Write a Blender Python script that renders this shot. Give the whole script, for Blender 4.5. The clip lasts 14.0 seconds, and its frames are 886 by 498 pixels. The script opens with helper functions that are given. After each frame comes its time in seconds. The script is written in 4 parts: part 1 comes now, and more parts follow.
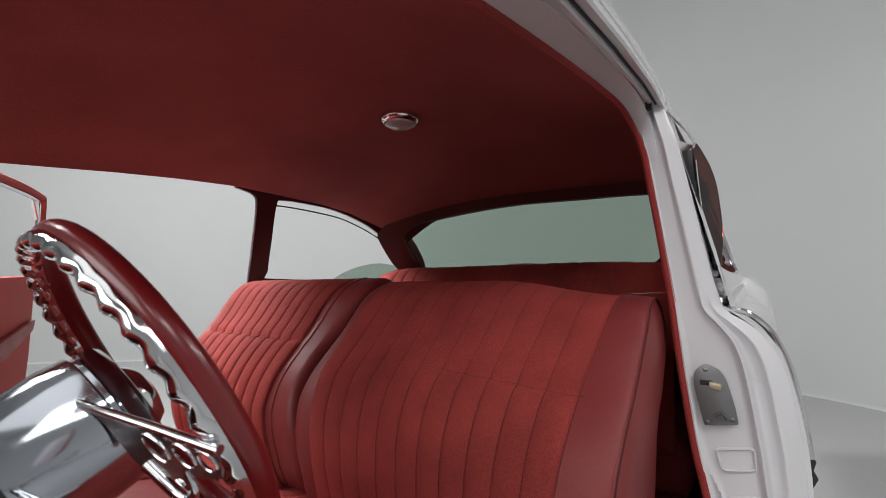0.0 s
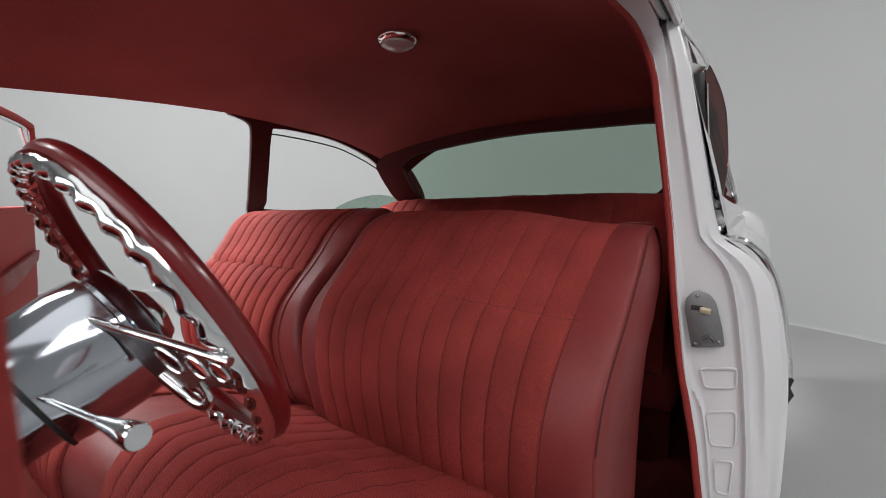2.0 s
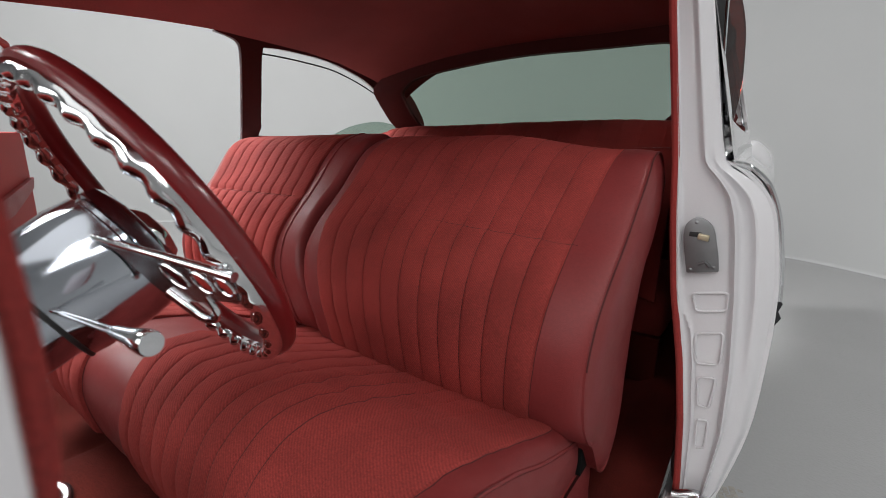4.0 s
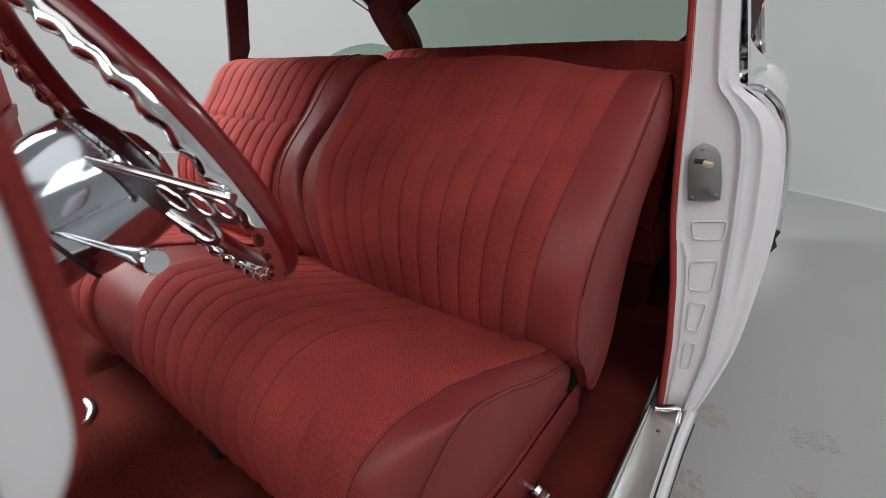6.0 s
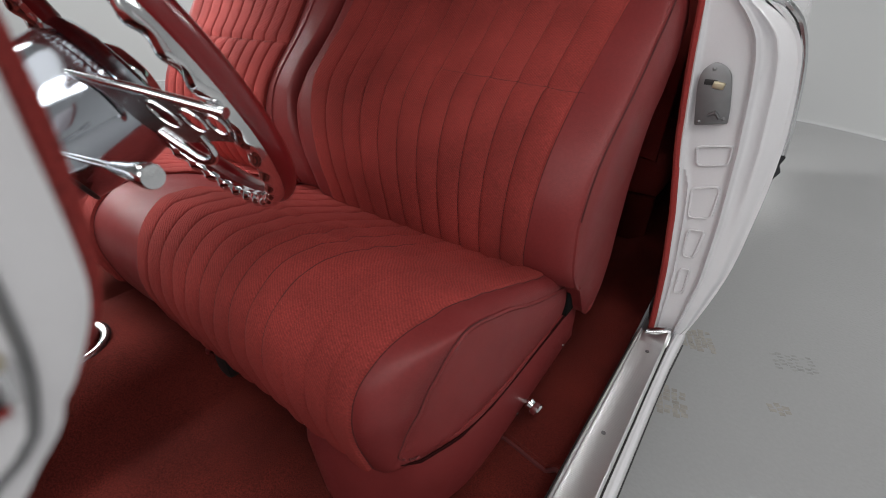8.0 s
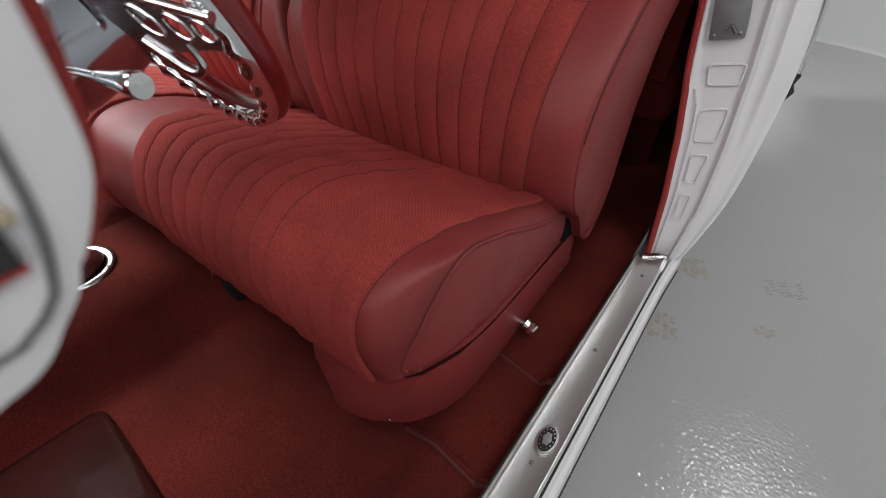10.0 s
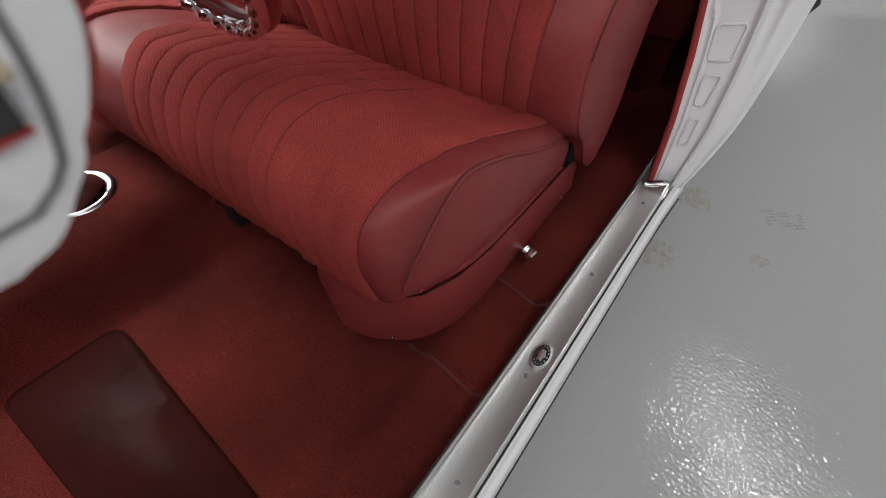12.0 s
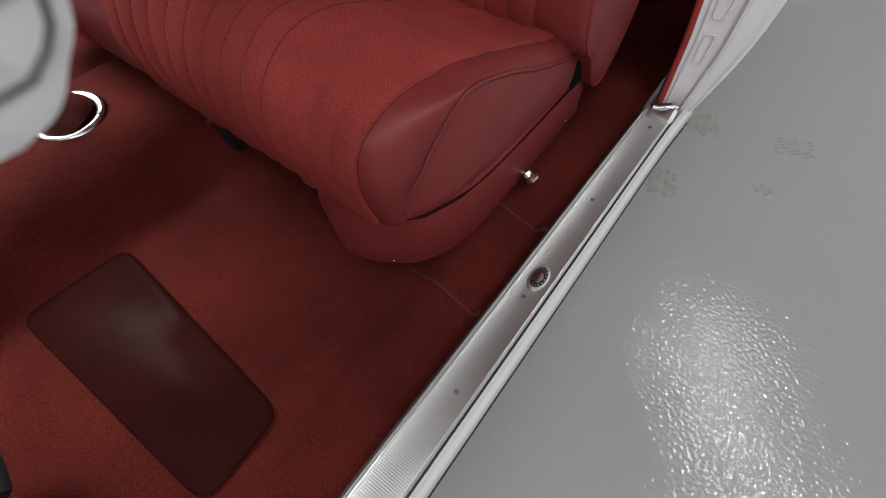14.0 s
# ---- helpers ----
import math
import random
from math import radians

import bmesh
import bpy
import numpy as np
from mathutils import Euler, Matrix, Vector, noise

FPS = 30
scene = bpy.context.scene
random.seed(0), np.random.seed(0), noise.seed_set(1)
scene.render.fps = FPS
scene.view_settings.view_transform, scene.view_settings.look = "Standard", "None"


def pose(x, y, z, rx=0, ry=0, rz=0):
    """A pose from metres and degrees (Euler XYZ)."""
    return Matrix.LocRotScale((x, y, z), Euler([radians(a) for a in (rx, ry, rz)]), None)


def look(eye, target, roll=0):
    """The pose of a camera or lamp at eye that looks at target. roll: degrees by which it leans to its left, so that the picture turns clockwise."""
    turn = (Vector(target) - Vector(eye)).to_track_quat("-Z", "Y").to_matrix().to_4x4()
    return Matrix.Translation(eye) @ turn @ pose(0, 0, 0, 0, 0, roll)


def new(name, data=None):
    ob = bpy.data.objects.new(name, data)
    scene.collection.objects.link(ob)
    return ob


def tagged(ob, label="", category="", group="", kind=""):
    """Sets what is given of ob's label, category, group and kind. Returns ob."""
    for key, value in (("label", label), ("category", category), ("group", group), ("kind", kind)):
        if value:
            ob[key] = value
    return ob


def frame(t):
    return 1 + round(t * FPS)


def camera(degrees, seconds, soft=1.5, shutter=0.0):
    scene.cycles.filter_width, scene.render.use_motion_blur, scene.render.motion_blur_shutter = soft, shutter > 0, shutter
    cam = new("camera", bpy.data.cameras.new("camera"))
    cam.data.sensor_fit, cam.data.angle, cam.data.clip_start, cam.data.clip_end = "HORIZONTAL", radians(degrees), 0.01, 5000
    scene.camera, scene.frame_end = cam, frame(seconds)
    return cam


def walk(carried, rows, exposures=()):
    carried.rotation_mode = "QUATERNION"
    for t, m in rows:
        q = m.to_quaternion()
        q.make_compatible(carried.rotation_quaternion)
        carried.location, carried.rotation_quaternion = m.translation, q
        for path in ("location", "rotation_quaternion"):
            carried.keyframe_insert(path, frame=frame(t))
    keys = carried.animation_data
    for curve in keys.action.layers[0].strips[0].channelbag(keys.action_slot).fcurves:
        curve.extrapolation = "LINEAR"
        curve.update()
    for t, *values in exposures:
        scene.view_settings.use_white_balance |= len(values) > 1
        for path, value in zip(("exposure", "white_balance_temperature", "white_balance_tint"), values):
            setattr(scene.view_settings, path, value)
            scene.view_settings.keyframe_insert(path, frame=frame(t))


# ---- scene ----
cam = camera(91.3, 14.0, soft=0.6)
cam.data.dof.use_dof, cam.data.dof.focus_distance, cam.data.dof.aperture_fstop = True, 0.95, 7.5
PATH = [
    (0, (0.7924, -0.8050, 1.0156), (-0.3827, 0.8044, 1.1851), -0.30),
    (0.5, (0.7926, -0.8048, 1.0141), (-0.3856, 0.8088, 1.1053), -0.28),
    (1, (0.7925, -0.8047, 1.0119), (-0.3870, 0.8104, 1.0269), -0.22),
    (1.5, (0.7923, -0.8044, 1.0092), (-0.3865, 0.8101, 0.9489), -0.18),
    (2, (0.7921, -0.8042, 1.0061), (-0.3847, 0.8072, 0.8706), -0.13),
    (2.5, (0.7919, -0.8043, 1.0030), (-0.3814, 0.8014, 0.7907), -0.10),
    (3, (0.7919, -0.8043, 0.9999), (-0.3756, 0.7935, 0.7106), 0.02),
    (5.5, (0.7911, -0.8059, 0.9874), (-0.3172, 0.7210, 0.3240), 0.19),
    (6, (0.7915, -0.8065, 0.9851), (-0.3007, 0.6995, 0.2509), 0.26),
    (6.5, (0.7922, -0.8075, 0.9827), (-0.2823, 0.6755, 0.1787), 0.32),
    (7, (0.7933, -0.8088, 0.9796), (-0.2619, 0.6499, 0.1085), 0.32),
    (7.5, (0.7943, -0.8102, 0.9764), (-0.2421, 0.6206, 0.0391), 0.24),
    (8, (0.7953, -0.8115, 0.9735), (-0.2179, 0.5911, -0.0297), 0.24),
    (10.5, (0.8014, -0.8194, 0.9623), (-0.0788, 0.4001, -0.3561), 0.26),
    (11, (0.8029, -0.8213, 0.9604), (-0.0477, 0.3559, -0.4147), 0.27),
    (11.5, (0.8046, -0.8233, 0.9588), (-0.0153, 0.3092, -0.4713), 0.24),
    (12, (0.8065, -0.8254, 0.9573), (0.0203, 0.2609, -0.5265), 0.37),
    (12.5, (0.8083, -0.8277, 0.9560), (0.0548, 0.2112, -0.5778), 0.38),
    (13, (0.8102, -0.8299, 0.9546), (0.0915, 0.1597, -0.6279), 0.38),
    (13.5, (0.8121, -0.8319, 0.9532), (0.1305, 0.1060, -0.6764), 0.41),
    (14, (0.8142, -0.8339, 0.9518), (0.1690, 0.0505, -0.7220), 0.34),
]
walk(cam, [(t, look(eye, target, roll)) for t, eye, target, roll in PATH])

# ---- light ----
world = bpy.data.worlds.new("studio_world")
world.use_nodes = True
scene.world = world
world.node_tree.nodes["Background"].inputs[0].default_value = (0.9, 0.93, 1.0, 1)
world.node_tree.nodes["Background"].inputs[1].default_value = 0.40
scene.view_settings.exposure = -0.36


def area_lamp(name, eye, target, sx, sy, watts, colour=(1, 1, 1), spread=180):
    data = bpy.data.lights.new(name, "AREA")
    data.shape, data.size, data.size_y, data.energy, data.color = "RECTANGLE", sx, sy, watts, colour
    data.spread = radians(spread)
    ob = new(name, data)
    ob.matrix_world = look(eye, target)
    return ob


# A long strip lamp over the driver's side.
strip = area_lamp("strip_lamp", (2.30, 1.40, 3.05), (2.30, 1.40, 0), 0.10, 1.90, 42)
strip.matrix_world = Matrix.Translation((2.30, 1.40, 3.05)) @ Euler((0, 0, math.atan2(1.05, 1.46))).to_matrix().to_4x4()
# Fill lamps, out of view, added to brighten the cabin and the far wall.
area_lamp("fill_lamp", (-0.4, -5.3, 3.0), (-0.4, -0.4, 0.9), 4.6, 2.2, 170)
area_lamp("fill_lamp", (0.6, -2.6, 4.2), (0.2, -1.2, 0.4), 3.0, 2.0, 22)
area_lamp("fill_lamp", (-3.0, -1.0, 4.4), (-1.2, -0.2, 0.6), 2.0, 3.0, 315)
area_lamp("seat_fill_lamp", (-3.0, -0.5, 3.9), (-0.8, -0.25, 0.8), 1.4, 1.4, 60, spread=80)
area_lamp("fill_lamp", (2.6, -2.0, 3.4), (0.5, -0.4, 0.5), 2.0, 1.2, 75)
area_lamp("fill_lamp", (-4.6, -1.2, 4.3), (-6.0, 1.6, 1.0), 3.0, 1.6, 150)


# ---- materials ----
def material(name, colour, rough=0.5, metal=0.0, vary=0.12, scale=6.0, fine=0.0, fine_scale=400.0, bump=0.0, bump_scale=200.0,
             coat=0.0, sheen=0.0, weave=0.0, weave_scale=260.0, rough_vary=0.0, spec=0.5, bump_dist=0.002, bump_detail=3):
    m = bpy.data.materials.new(name)
    m.use_nodes = True
    nt = m.node_tree
    n, link = nt.nodes, nt.links
    b = n["Principled BSDF"]
    b.inputs["Roughness"].default_value, b.inputs["Metallic"].default_value = rough, metal
    b.inputs["Coat Weight"].default_value, b.inputs["Sheen Weight"].default_value = coat, sheen
    b.inputs["Specular IOR Level"].default_value = spec
    if sheen:
        b.inputs["Sheen Roughness"].default_value = 0.5
        b.inputs["Sheen Tint"].default_value = (*[min(1, c * 2.2) for c in colour], 1)
    co = n.new("ShaderNodeTexCoord").outputs["Object"]

    def noise_at(s, detail=4):
        t = n.new("ShaderNodeTexNoise")
        t.inputs["Scale"].default_value, t.inputs["Detail"].default_value = s, detail
        link.new(co, t.inputs["Vector"])
        return t.outputs["Fac"]

    ramp = n.new("ShaderNodeMapRange")
    ramp.inputs["From Min"].default_value, ramp.inputs["From Max"].default_value = 0.3, 0.7
    ramp.inputs["To Min"].default_value, ramp.inputs["To Max"].default_value = 1 - vary, 1 + vary
    link.new(noise_at(scale), ramp.inputs["Value"])
    factor = ramp.outputs["Result"]
    if fine:
        second = n.new("ShaderNodeMapRange")
        second.inputs["From Min"].default_value, second.inputs["From Max"].default_value = 0.3, 0.7
        second.inputs["To Min"].default_value, second.inputs["To Max"].default_value = 1 - fine, 1 + fine
        link.new(noise_at(fine_scale, 2), second.inputs["Value"])
        both = n.new("ShaderNodeMath")
        both.operation = "MULTIPLY"
        link.new(factor, both.inputs[0]), link.new(second.outputs["Result"], both.inputs[1])
        factor = both.outputs[0]
    height = None
    if weave:
        w = n.new("ShaderNodeTexWave")
        w.wave_type, w.bands_direction = "BANDS", "DIAGONAL"
        w.inputs["Scale"].default_value, w.inputs["Distortion"].default_value = weave_scale, 1.2
        w.inputs["Detail Scale"].default_value = 2.0
        link.new(co, w.inputs["Vector"])
        third = n.new("ShaderNodeMapRange")
        third.inputs["To Min"].default_value, third.inputs["To Max"].default_value = 1 - weave, 1 + weave
        link.new(w.outputs["Fac"], third.inputs["Value"])
        both = n.new("ShaderNodeMath")
        both.operation = "MULTIPLY"
        link.new(factor, both.inputs[0]), link.new(third.outputs["Result"], both.inputs[1])
        factor, height = both.outputs[0], w.outputs["Fac"]
    mul = n.new("ShaderNodeVectorMath")
    mul.operation = "SCALE"
    mul.inputs[0].default_value = colour
    link.new(factor, mul.inputs["Scale"])
    link.new(mul.outputs[0], b.inputs["Base Color"])
    if rough_vary:
        rr = n.new("ShaderNodeMapRange")
        rr.inputs["From Min"].default_value, rr.inputs["From Max"].default_value = 0.3, 0.7
        rr.inputs["To Min"].default_value, rr.inputs["To Max"].default_value = max(0.02, rough - rough_vary), rough + rough_vary
        link.new(noise_at(scale * 2.3), rr.inputs["Value"])
        link.new(rr.outputs["Result"], b.inputs["Roughness"])
    if bump:
        bp = n.new("ShaderNodeBump")
        bp.inputs["Strength"].default_value, bp.inputs["Distance"].default_value = bump, bump_dist
        link.new(noise_at(bump_scale, bump_detail), bp.inputs["Height"])
        last = bp
        if height is not None:
            bw = n.new("ShaderNodeBump")
            bw.inputs["Strength"].default_value, bw.inputs["Distance"].default_value = 0.35, 0.0012
            link.new(height, bw.inputs["Height"]), link.new(bp.outputs["Normal"], bw.inputs["Normal"])
            last = bw
        link.new(last.outputs["Normal"], b.inputs["Normal"])
    return m


FABRIC = material("red_ribbed_fabric", (0.262, 0.037, 0.032), 0.85, vary=0.20, scale=9, fine=0.22, fine_scale=420, bump=0.6, bump_scale=420, sheen=0.25, weave=0.14, weave_scale=125, spec=0.2)
VINYL = material("red_vinyl", (0.190, 0.027, 0.027), 0.46, spec=0.32, vary=0.08, scale=7, fine=0.06, fine_scale=250, bump=0.25, bump_scale=700, rough_vary=0.06)
HEADLINER = material("red_headliner_cloth", (0.275, 0.064, 0.060), 0.95, vary=0.22, scale=2.6, fine=0.15, fine_scale=350, bump=0.3, bump_scale=400, sheen=0.2, spec=0.1)
CARPET = material("red_loop_carpet", (0.076, 0.0108, 0.0080), 0.95, vary=0.38, scale=5, fine=0.42, fine_scale=480, bump=1.0, bump_scale=480, sheen=0.2, spec=0.1)
# Base red darkened for shade on the rear trims; also the boot's dark red.
DARK_SHADED_RED = material("dark_shaded_red_vinyl", (0.09, 0.016, 0.015), 0.6, vary=0.12, scale=5, fine=0.1, bump=0.2, spec=0.25)
THREAD = material("dark_red_thread", (0.07, 0.008, 0.008), 0.9, vary=0.1)
TRIM_RED = material("red_painted_metal", (0.27, 0.019, 0.015), 0.6, vary=0.06, fine=0.04, bump=0.15, spec=0.25)
WINDLACE = material("red_windlace_cloth", (0.27, 0.024, 0.020), 0.85, vary=0.1, fine=0.3, fine_scale=700, bump=0.6, bump_scale=700)
WHITE = material("white_gloss_paint", (0.63, 0.62, 0.635), 0.18, vary=0.015, scale=4, fine=0.01, bump=0.03, bump_scale=60, coat=0.5)
CHROME = material("chrome", (0.74, 0.75, 0.76), 0.09, 1.0, vary=0.03, rough_vary=0.03)
BELL = material("soft_chrome", (0.50, 0.53, 0.58), 0.11, 1.0, vary=0.04, scale=9, rough_vary=0.03)
ALU = material("brushed_aluminium", (0.60, 0.60, 0.595), 0.36, 1.0, vary=0.02, scale=12, fine=0.02, bump=0.02)
STEEL = material("grey_steel", (0.55, 0.55, 0.56), 0.25, 1.0, vary=0.05, scale=20)
GREY_METAL = material("grey_zinc_plate", (0.22, 0.22, 0.225), 0.4, 0.8, vary=0.1, scale=30, bump=0.1)
BRASS = material("yellowed_metal", (0.50, 0.43, 0.30), 0.4, 0.7, vary=0.1)
BLACK = material("black_rubber", (0.012, 0.012, 0.012), 0.55, vary=0.1)
FLOOR = material("grey_epoxy_floor", (0.315, 0.315, 0.315), 0.035, vary=0.03, scale=1.5, fine=0.02, fine_scale=90, bump=1.0, bump_scale=108, bump_dist=0.00125, bump_detail=0.6)
WALL = material("white_studio_wall", (0.425, 0.43, 0.43), 0.85, vary=0.025, scale=0.8, fine=0.01)
SMUDGE = material("grey_tyre_mark", (0.272, 0.271, 0.266), 0.10, vary=0.15, scale=40)
BROWN_MARK = material("brown_tyre_mark", (0.296, 0.277, 0.252), 0.10, vary=0.15, scale=40)
BADGE = material("black_enamel", (0.02, 0.02, 0.022), 0.25, vary=0.1)


def glass(name, colour, rough=0.0, shine_top=0.7, shine_low=0.03):
    m = bpy.data.materials.new(name)
    m.use_nodes = True
    nt = m.node_tree
    nt.nodes.clear()
    out = nt.nodes.new("ShaderNodeOutputMaterial")
    mix = nt.nodes.new("ShaderNodeMixShader")
    clear, shine, fres = nt.nodes.new("ShaderNodeBsdfTransparent"), nt.nodes.new("ShaderNodeBsdfGlossy"), nt.nodes.new("ShaderNodeLayerWeight")
    power, gloss = nt.nodes.new("ShaderNodeMath"), nt.nodes.new("ShaderNodeMath")
    power.operation, gloss.operation = "POWER", "MULTIPLY_ADD"
    power.inputs[1].default_value, gloss.inputs[1].default_value, gloss.inputs[2].default_value = 4.0, shine_top, shine_low
    clear.inputs["Color"].default_value = (*colour, 1)
    shine.inputs["Roughness"].default_value = rough
    nt.links.new(fres.outputs["Facing"], power.inputs[0])
    nt.links.new(power.outputs[0], gloss.inputs[0])
    nt.links.new(gloss.outputs[0], mix.inputs[0])
    nt.links.new(clear.outputs[0], mix.inputs[1]), nt.links.new(shine.outputs[0], mix.inputs[2])
    nt.links.new(mix.outputs[0], out.inputs[0])
    return m


GREEN_GLASS = glass("green_tinted_glass", (0.66, 0.74, 0.69), 0.0, 0.12, 0.008)
# Dark red tint stands in for the red interior that shows in the pane.
REDDENED_GLASS = glass("reddened_dark_glass", (0.34, 0.13, 0.11), 0.0, 0.10)


# ---- mesh helpers ----
def thing(name, at, label, category, group="", kind=""):
    ob = new(name)
    ob.location = at
    ob.empty_display_size = 0.05
    return tagged(ob, label, category, group, kind)


def part(name, mesh, mat, parent=None, label="", smooth=True):
    """mesh: a bmesh, or (vertices, faces) in world metres."""
    data = bpy.data.meshes.new(name)
    if isinstance(mesh, tuple):
        data.from_pydata([tuple(map(float, v)) for v in mesh[0]], [], mesh[1])
    else:
        mesh.to_mesh(data)
        mesh.free()
    data.materials.append(mat)
    if smooth:
        data.polygons.foreach_set("use_smooth", [True] * len(data.polygons))
        data.set_sharp_from_angle(angle=radians(40))
    ob = new(name, data)
    if parent is not None:
        ob.parent = parent
        if parent.type == "EMPTY":
            ob.matrix_parent_inverse = Matrix.Translation(-parent.location)
    return tagged(ob, label)


def solo(name, mesh, mat, label, category, group="", kind="", smooth=True):
    return tagged(part(name, mesh, mat, None, "", smooth), label, category, group, kind)


def grid(rows, wrap_u=False, wrap_v=False):
    """Quads over a list of equally long rows of points."""
    m, n = len(rows), len(rows[0])
    faces = []
    for i in range(m if wrap_u else m - 1):
        for j in range(n if wrap_v else n - 1):
            a, b = i * n + j, i * n + (j + 1) % n
            c, d = ((i + 1) % m) * n + (j + 1) % n, ((i + 1) % m) * n + j
            faces.append((a, b, c, d))
    return [p for r in rows for p in r], faces


def sheet(rows, thick):
    """A grid with thickness: thick is the offset vector of its other side."""
    v, f = grid(rows)
    m, n, k = len(rows), len(rows[0]), len(v)
    w = [tuple(np.add(p, thick)) for p in v]
    faces = f + [tuple(k + i for i in reversed(q)) for q in f]
    rim = [j for j in range(n)] + [i * n + n - 1 for i in range(1, m)] + [(m - 1) * n + j for j in range(n - 2, -1, -1)] + [i * n for i in range(m - 2, 0, -1)]
    for a, b in zip(rim, rim[1:] + rim[:1]):
        faces.append((b, a, k + a, k + b))
    return v + w, faces


def smooth_path(points, steps=8, closed=False):
    """Catmull-Rom through the points."""
    p = [np.array(q, float) for q in points]
    n, out = len(p), []
    for i in range(n if closed else n - 1):
        a, b, c, d = (p[(i + k) % n] if closed else p[min(max(i + k, 0), n - 1)] for k in (-1, 0, 1, 2))
        for s in range(steps):
            t = s / steps
            out.append(0.5 * (2 * b + (c - a) * t + (2 * a - 5 * b + 4 * c - d) * t * t + (3 * b - a - 3 * c + d) * t ** 3))
    if not closed:
        out.append(p[-1])
    return out


def tube(points, radius, sides=10, closed=False, flat=1.0):
    """A round bar along points; radius may be a list."""
    p = [np.array(q, float) for q in points]
    n = len(p)
    rad = radius if isinstance(radius, (list, np.ndarray)) else [radius] * n
    rows, last = [], np.array((0.31, 0.22, 0.92))
    for i in range(n):
        d = p[(i + 1) % n] - p[i - 1] if closed else p[min(i + 1, n - 1)] - p[max(i - 1, 0)]
        d = d / (np.linalg.norm(d) + 1e-9)
        u = last - d * (last @ d)
        u /= np.linalg.norm(u) + 1e-9
        w = np.cross(d, u)
        last = u
        rows.append([p[i] + rad[i] * (np.cos(a) * u + flat * np.sin(a) * w) for a in np.linspace(0, 2 * np.pi, sides, endpoint=False)])
    v, f = grid(rows, closed, True)
    if not closed:
        f += [tuple(range(sides))[::-1], tuple((n - 1) * sides + k for k in range(sides))]
    return v, f


def lathe(profile, origin, axis, sides=40):
    """profile: (along, radius) pairs about axis from origin."""
    axis = np.array(axis, float) / np.linalg.norm(axis)
    u = np.cross(axis, (1, 0, 0) if abs(axis[0]) < 0.8 else (0, 1, 0))
    u /= np.linalg.norm(u)
    w = np.cross(axis, u)
    rows = [[np.array(origin) + a * axis + max(r, 1e-5) * (np.cos(t) * u + np.sin(t) * w) for t in np.linspace(0, 2 * np.pi, sides, endpoint=False)] for a, r in profile]
    return grid(rows, False, True)


def block(cx, cy, cz, sx, sy, sz, bevel=0.004, turn=None, segments=2):
    bm = bmesh.new()
    bmesh.ops.create_cube(bm, size=1.0, matrix=Matrix.Diagonal((sx, sy, sz, 1)))
    if bevel:
        bmesh.ops.bevel(bm, geom=bm.edges[:], offset=bevel, segments=segments, affect="EDGES", profile=0.6)
    bm.transform(Matrix.Translation((cx, cy, cz)) @ (turn.to_4x4() if turn else Matrix()))
    return bm


def prism(outline, offset, bevel=0.0):
    """A closed outline of 3D points pushed along offset."""
    bm = bmesh.new()
    a = [bm.verts.new(p) for p in outline]
    f = bm.faces.new(a)
    r = bmesh.ops.extrude_face_region(bm, geom=[f])
    bmesh.ops.translate(bm, vec=offset, verts=[v for v in r["geom"] if isinstance(v, bmesh.types.BMVert)])
    bmesh.ops.recalc_face_normals(bm, faces=bm.faces[:])
    if bevel:
        bmesh.ops.bevel(bm, geom=[e for e in bm.edges if e.calc_face_angle(0) > 0.6], offset=bevel, segments=2, affect="EDGES", profile=0.6)
    return bm


def lerp_table(table, z):
    """Linear interpolation in rows of (key, value, ...), keys rising."""
    k = np.array(table, float)
    return [float(np.interp(z, k[:, 0], k[:, j])) for j in range(1, k.shape[1])]


def ease(x):
    x = min(1.0, max(0.0, x))
    return x * x * (3 - 2 * x)


# ---- studio ----
plan = smooth_path([(-9.5, -2.5), (-8.0, -0.3), (-6.6, 1.3), (-4.6, 2.9), (-2.2, 4.2), (-0.4, 4.75), (1.05, 4.45), (2.2, 3.6), (4.2, 2.0),
                    (5.2, -0.5), (4.6, -4.0), (1.0, -6.2), (-4.0, -6.4), (-8.2, -5.4)], 8, True)
centre = np.mean(plan, axis=0)
rows = [[(q[0], q[1], -0.0) for q in plan]]
for z, inset in [(0.003, 0.012), (0.012, 0.003), (0.03, 0.0), (1.2, 0.0), (3.0, 0.0), (5.3, 0.0)]:
    rows.append([(q[0] + (centre - q)[0] / np.linalg.norm(centre - q) * inset, q[1] + (centre - q)[1] / np.linalg.norm(centre - q) * inset, z) for q in plan])
rows[0] = [(q[0] + (centre - q)[0] / np.linalg.norm(centre - q) * 0.025, q[1] + (centre - q)[1] / np.linalg.norm(centre - q) * 0.025, 0.0005) for q in plan]
solo("wall_studio", grid(rows, False, True), WALL, "curved white plaster studio wall with coved foot", "wall", kind="structure")
part("floor", block(-2.1, -0.8, -0.05, 16, 13, 0.1, 0), FLOOR, smooth=False)
tagged(bpy.data.objects["floor"], "glossy light grey epoxy studio floor", "floor", kind="structure")
part("ceiling", block(-2.1, -0.8, 5.34, 16, 13, 0.1, 0), WALL, smooth=False)
tagged(bpy.data.objects["ceiling"], "plain white studio ceiling", "ceiling", kind="structure")

# ---- car body ----
car = thing("car", (0, 0, 0), "white two-door classic car with red interior and open doors", "car")

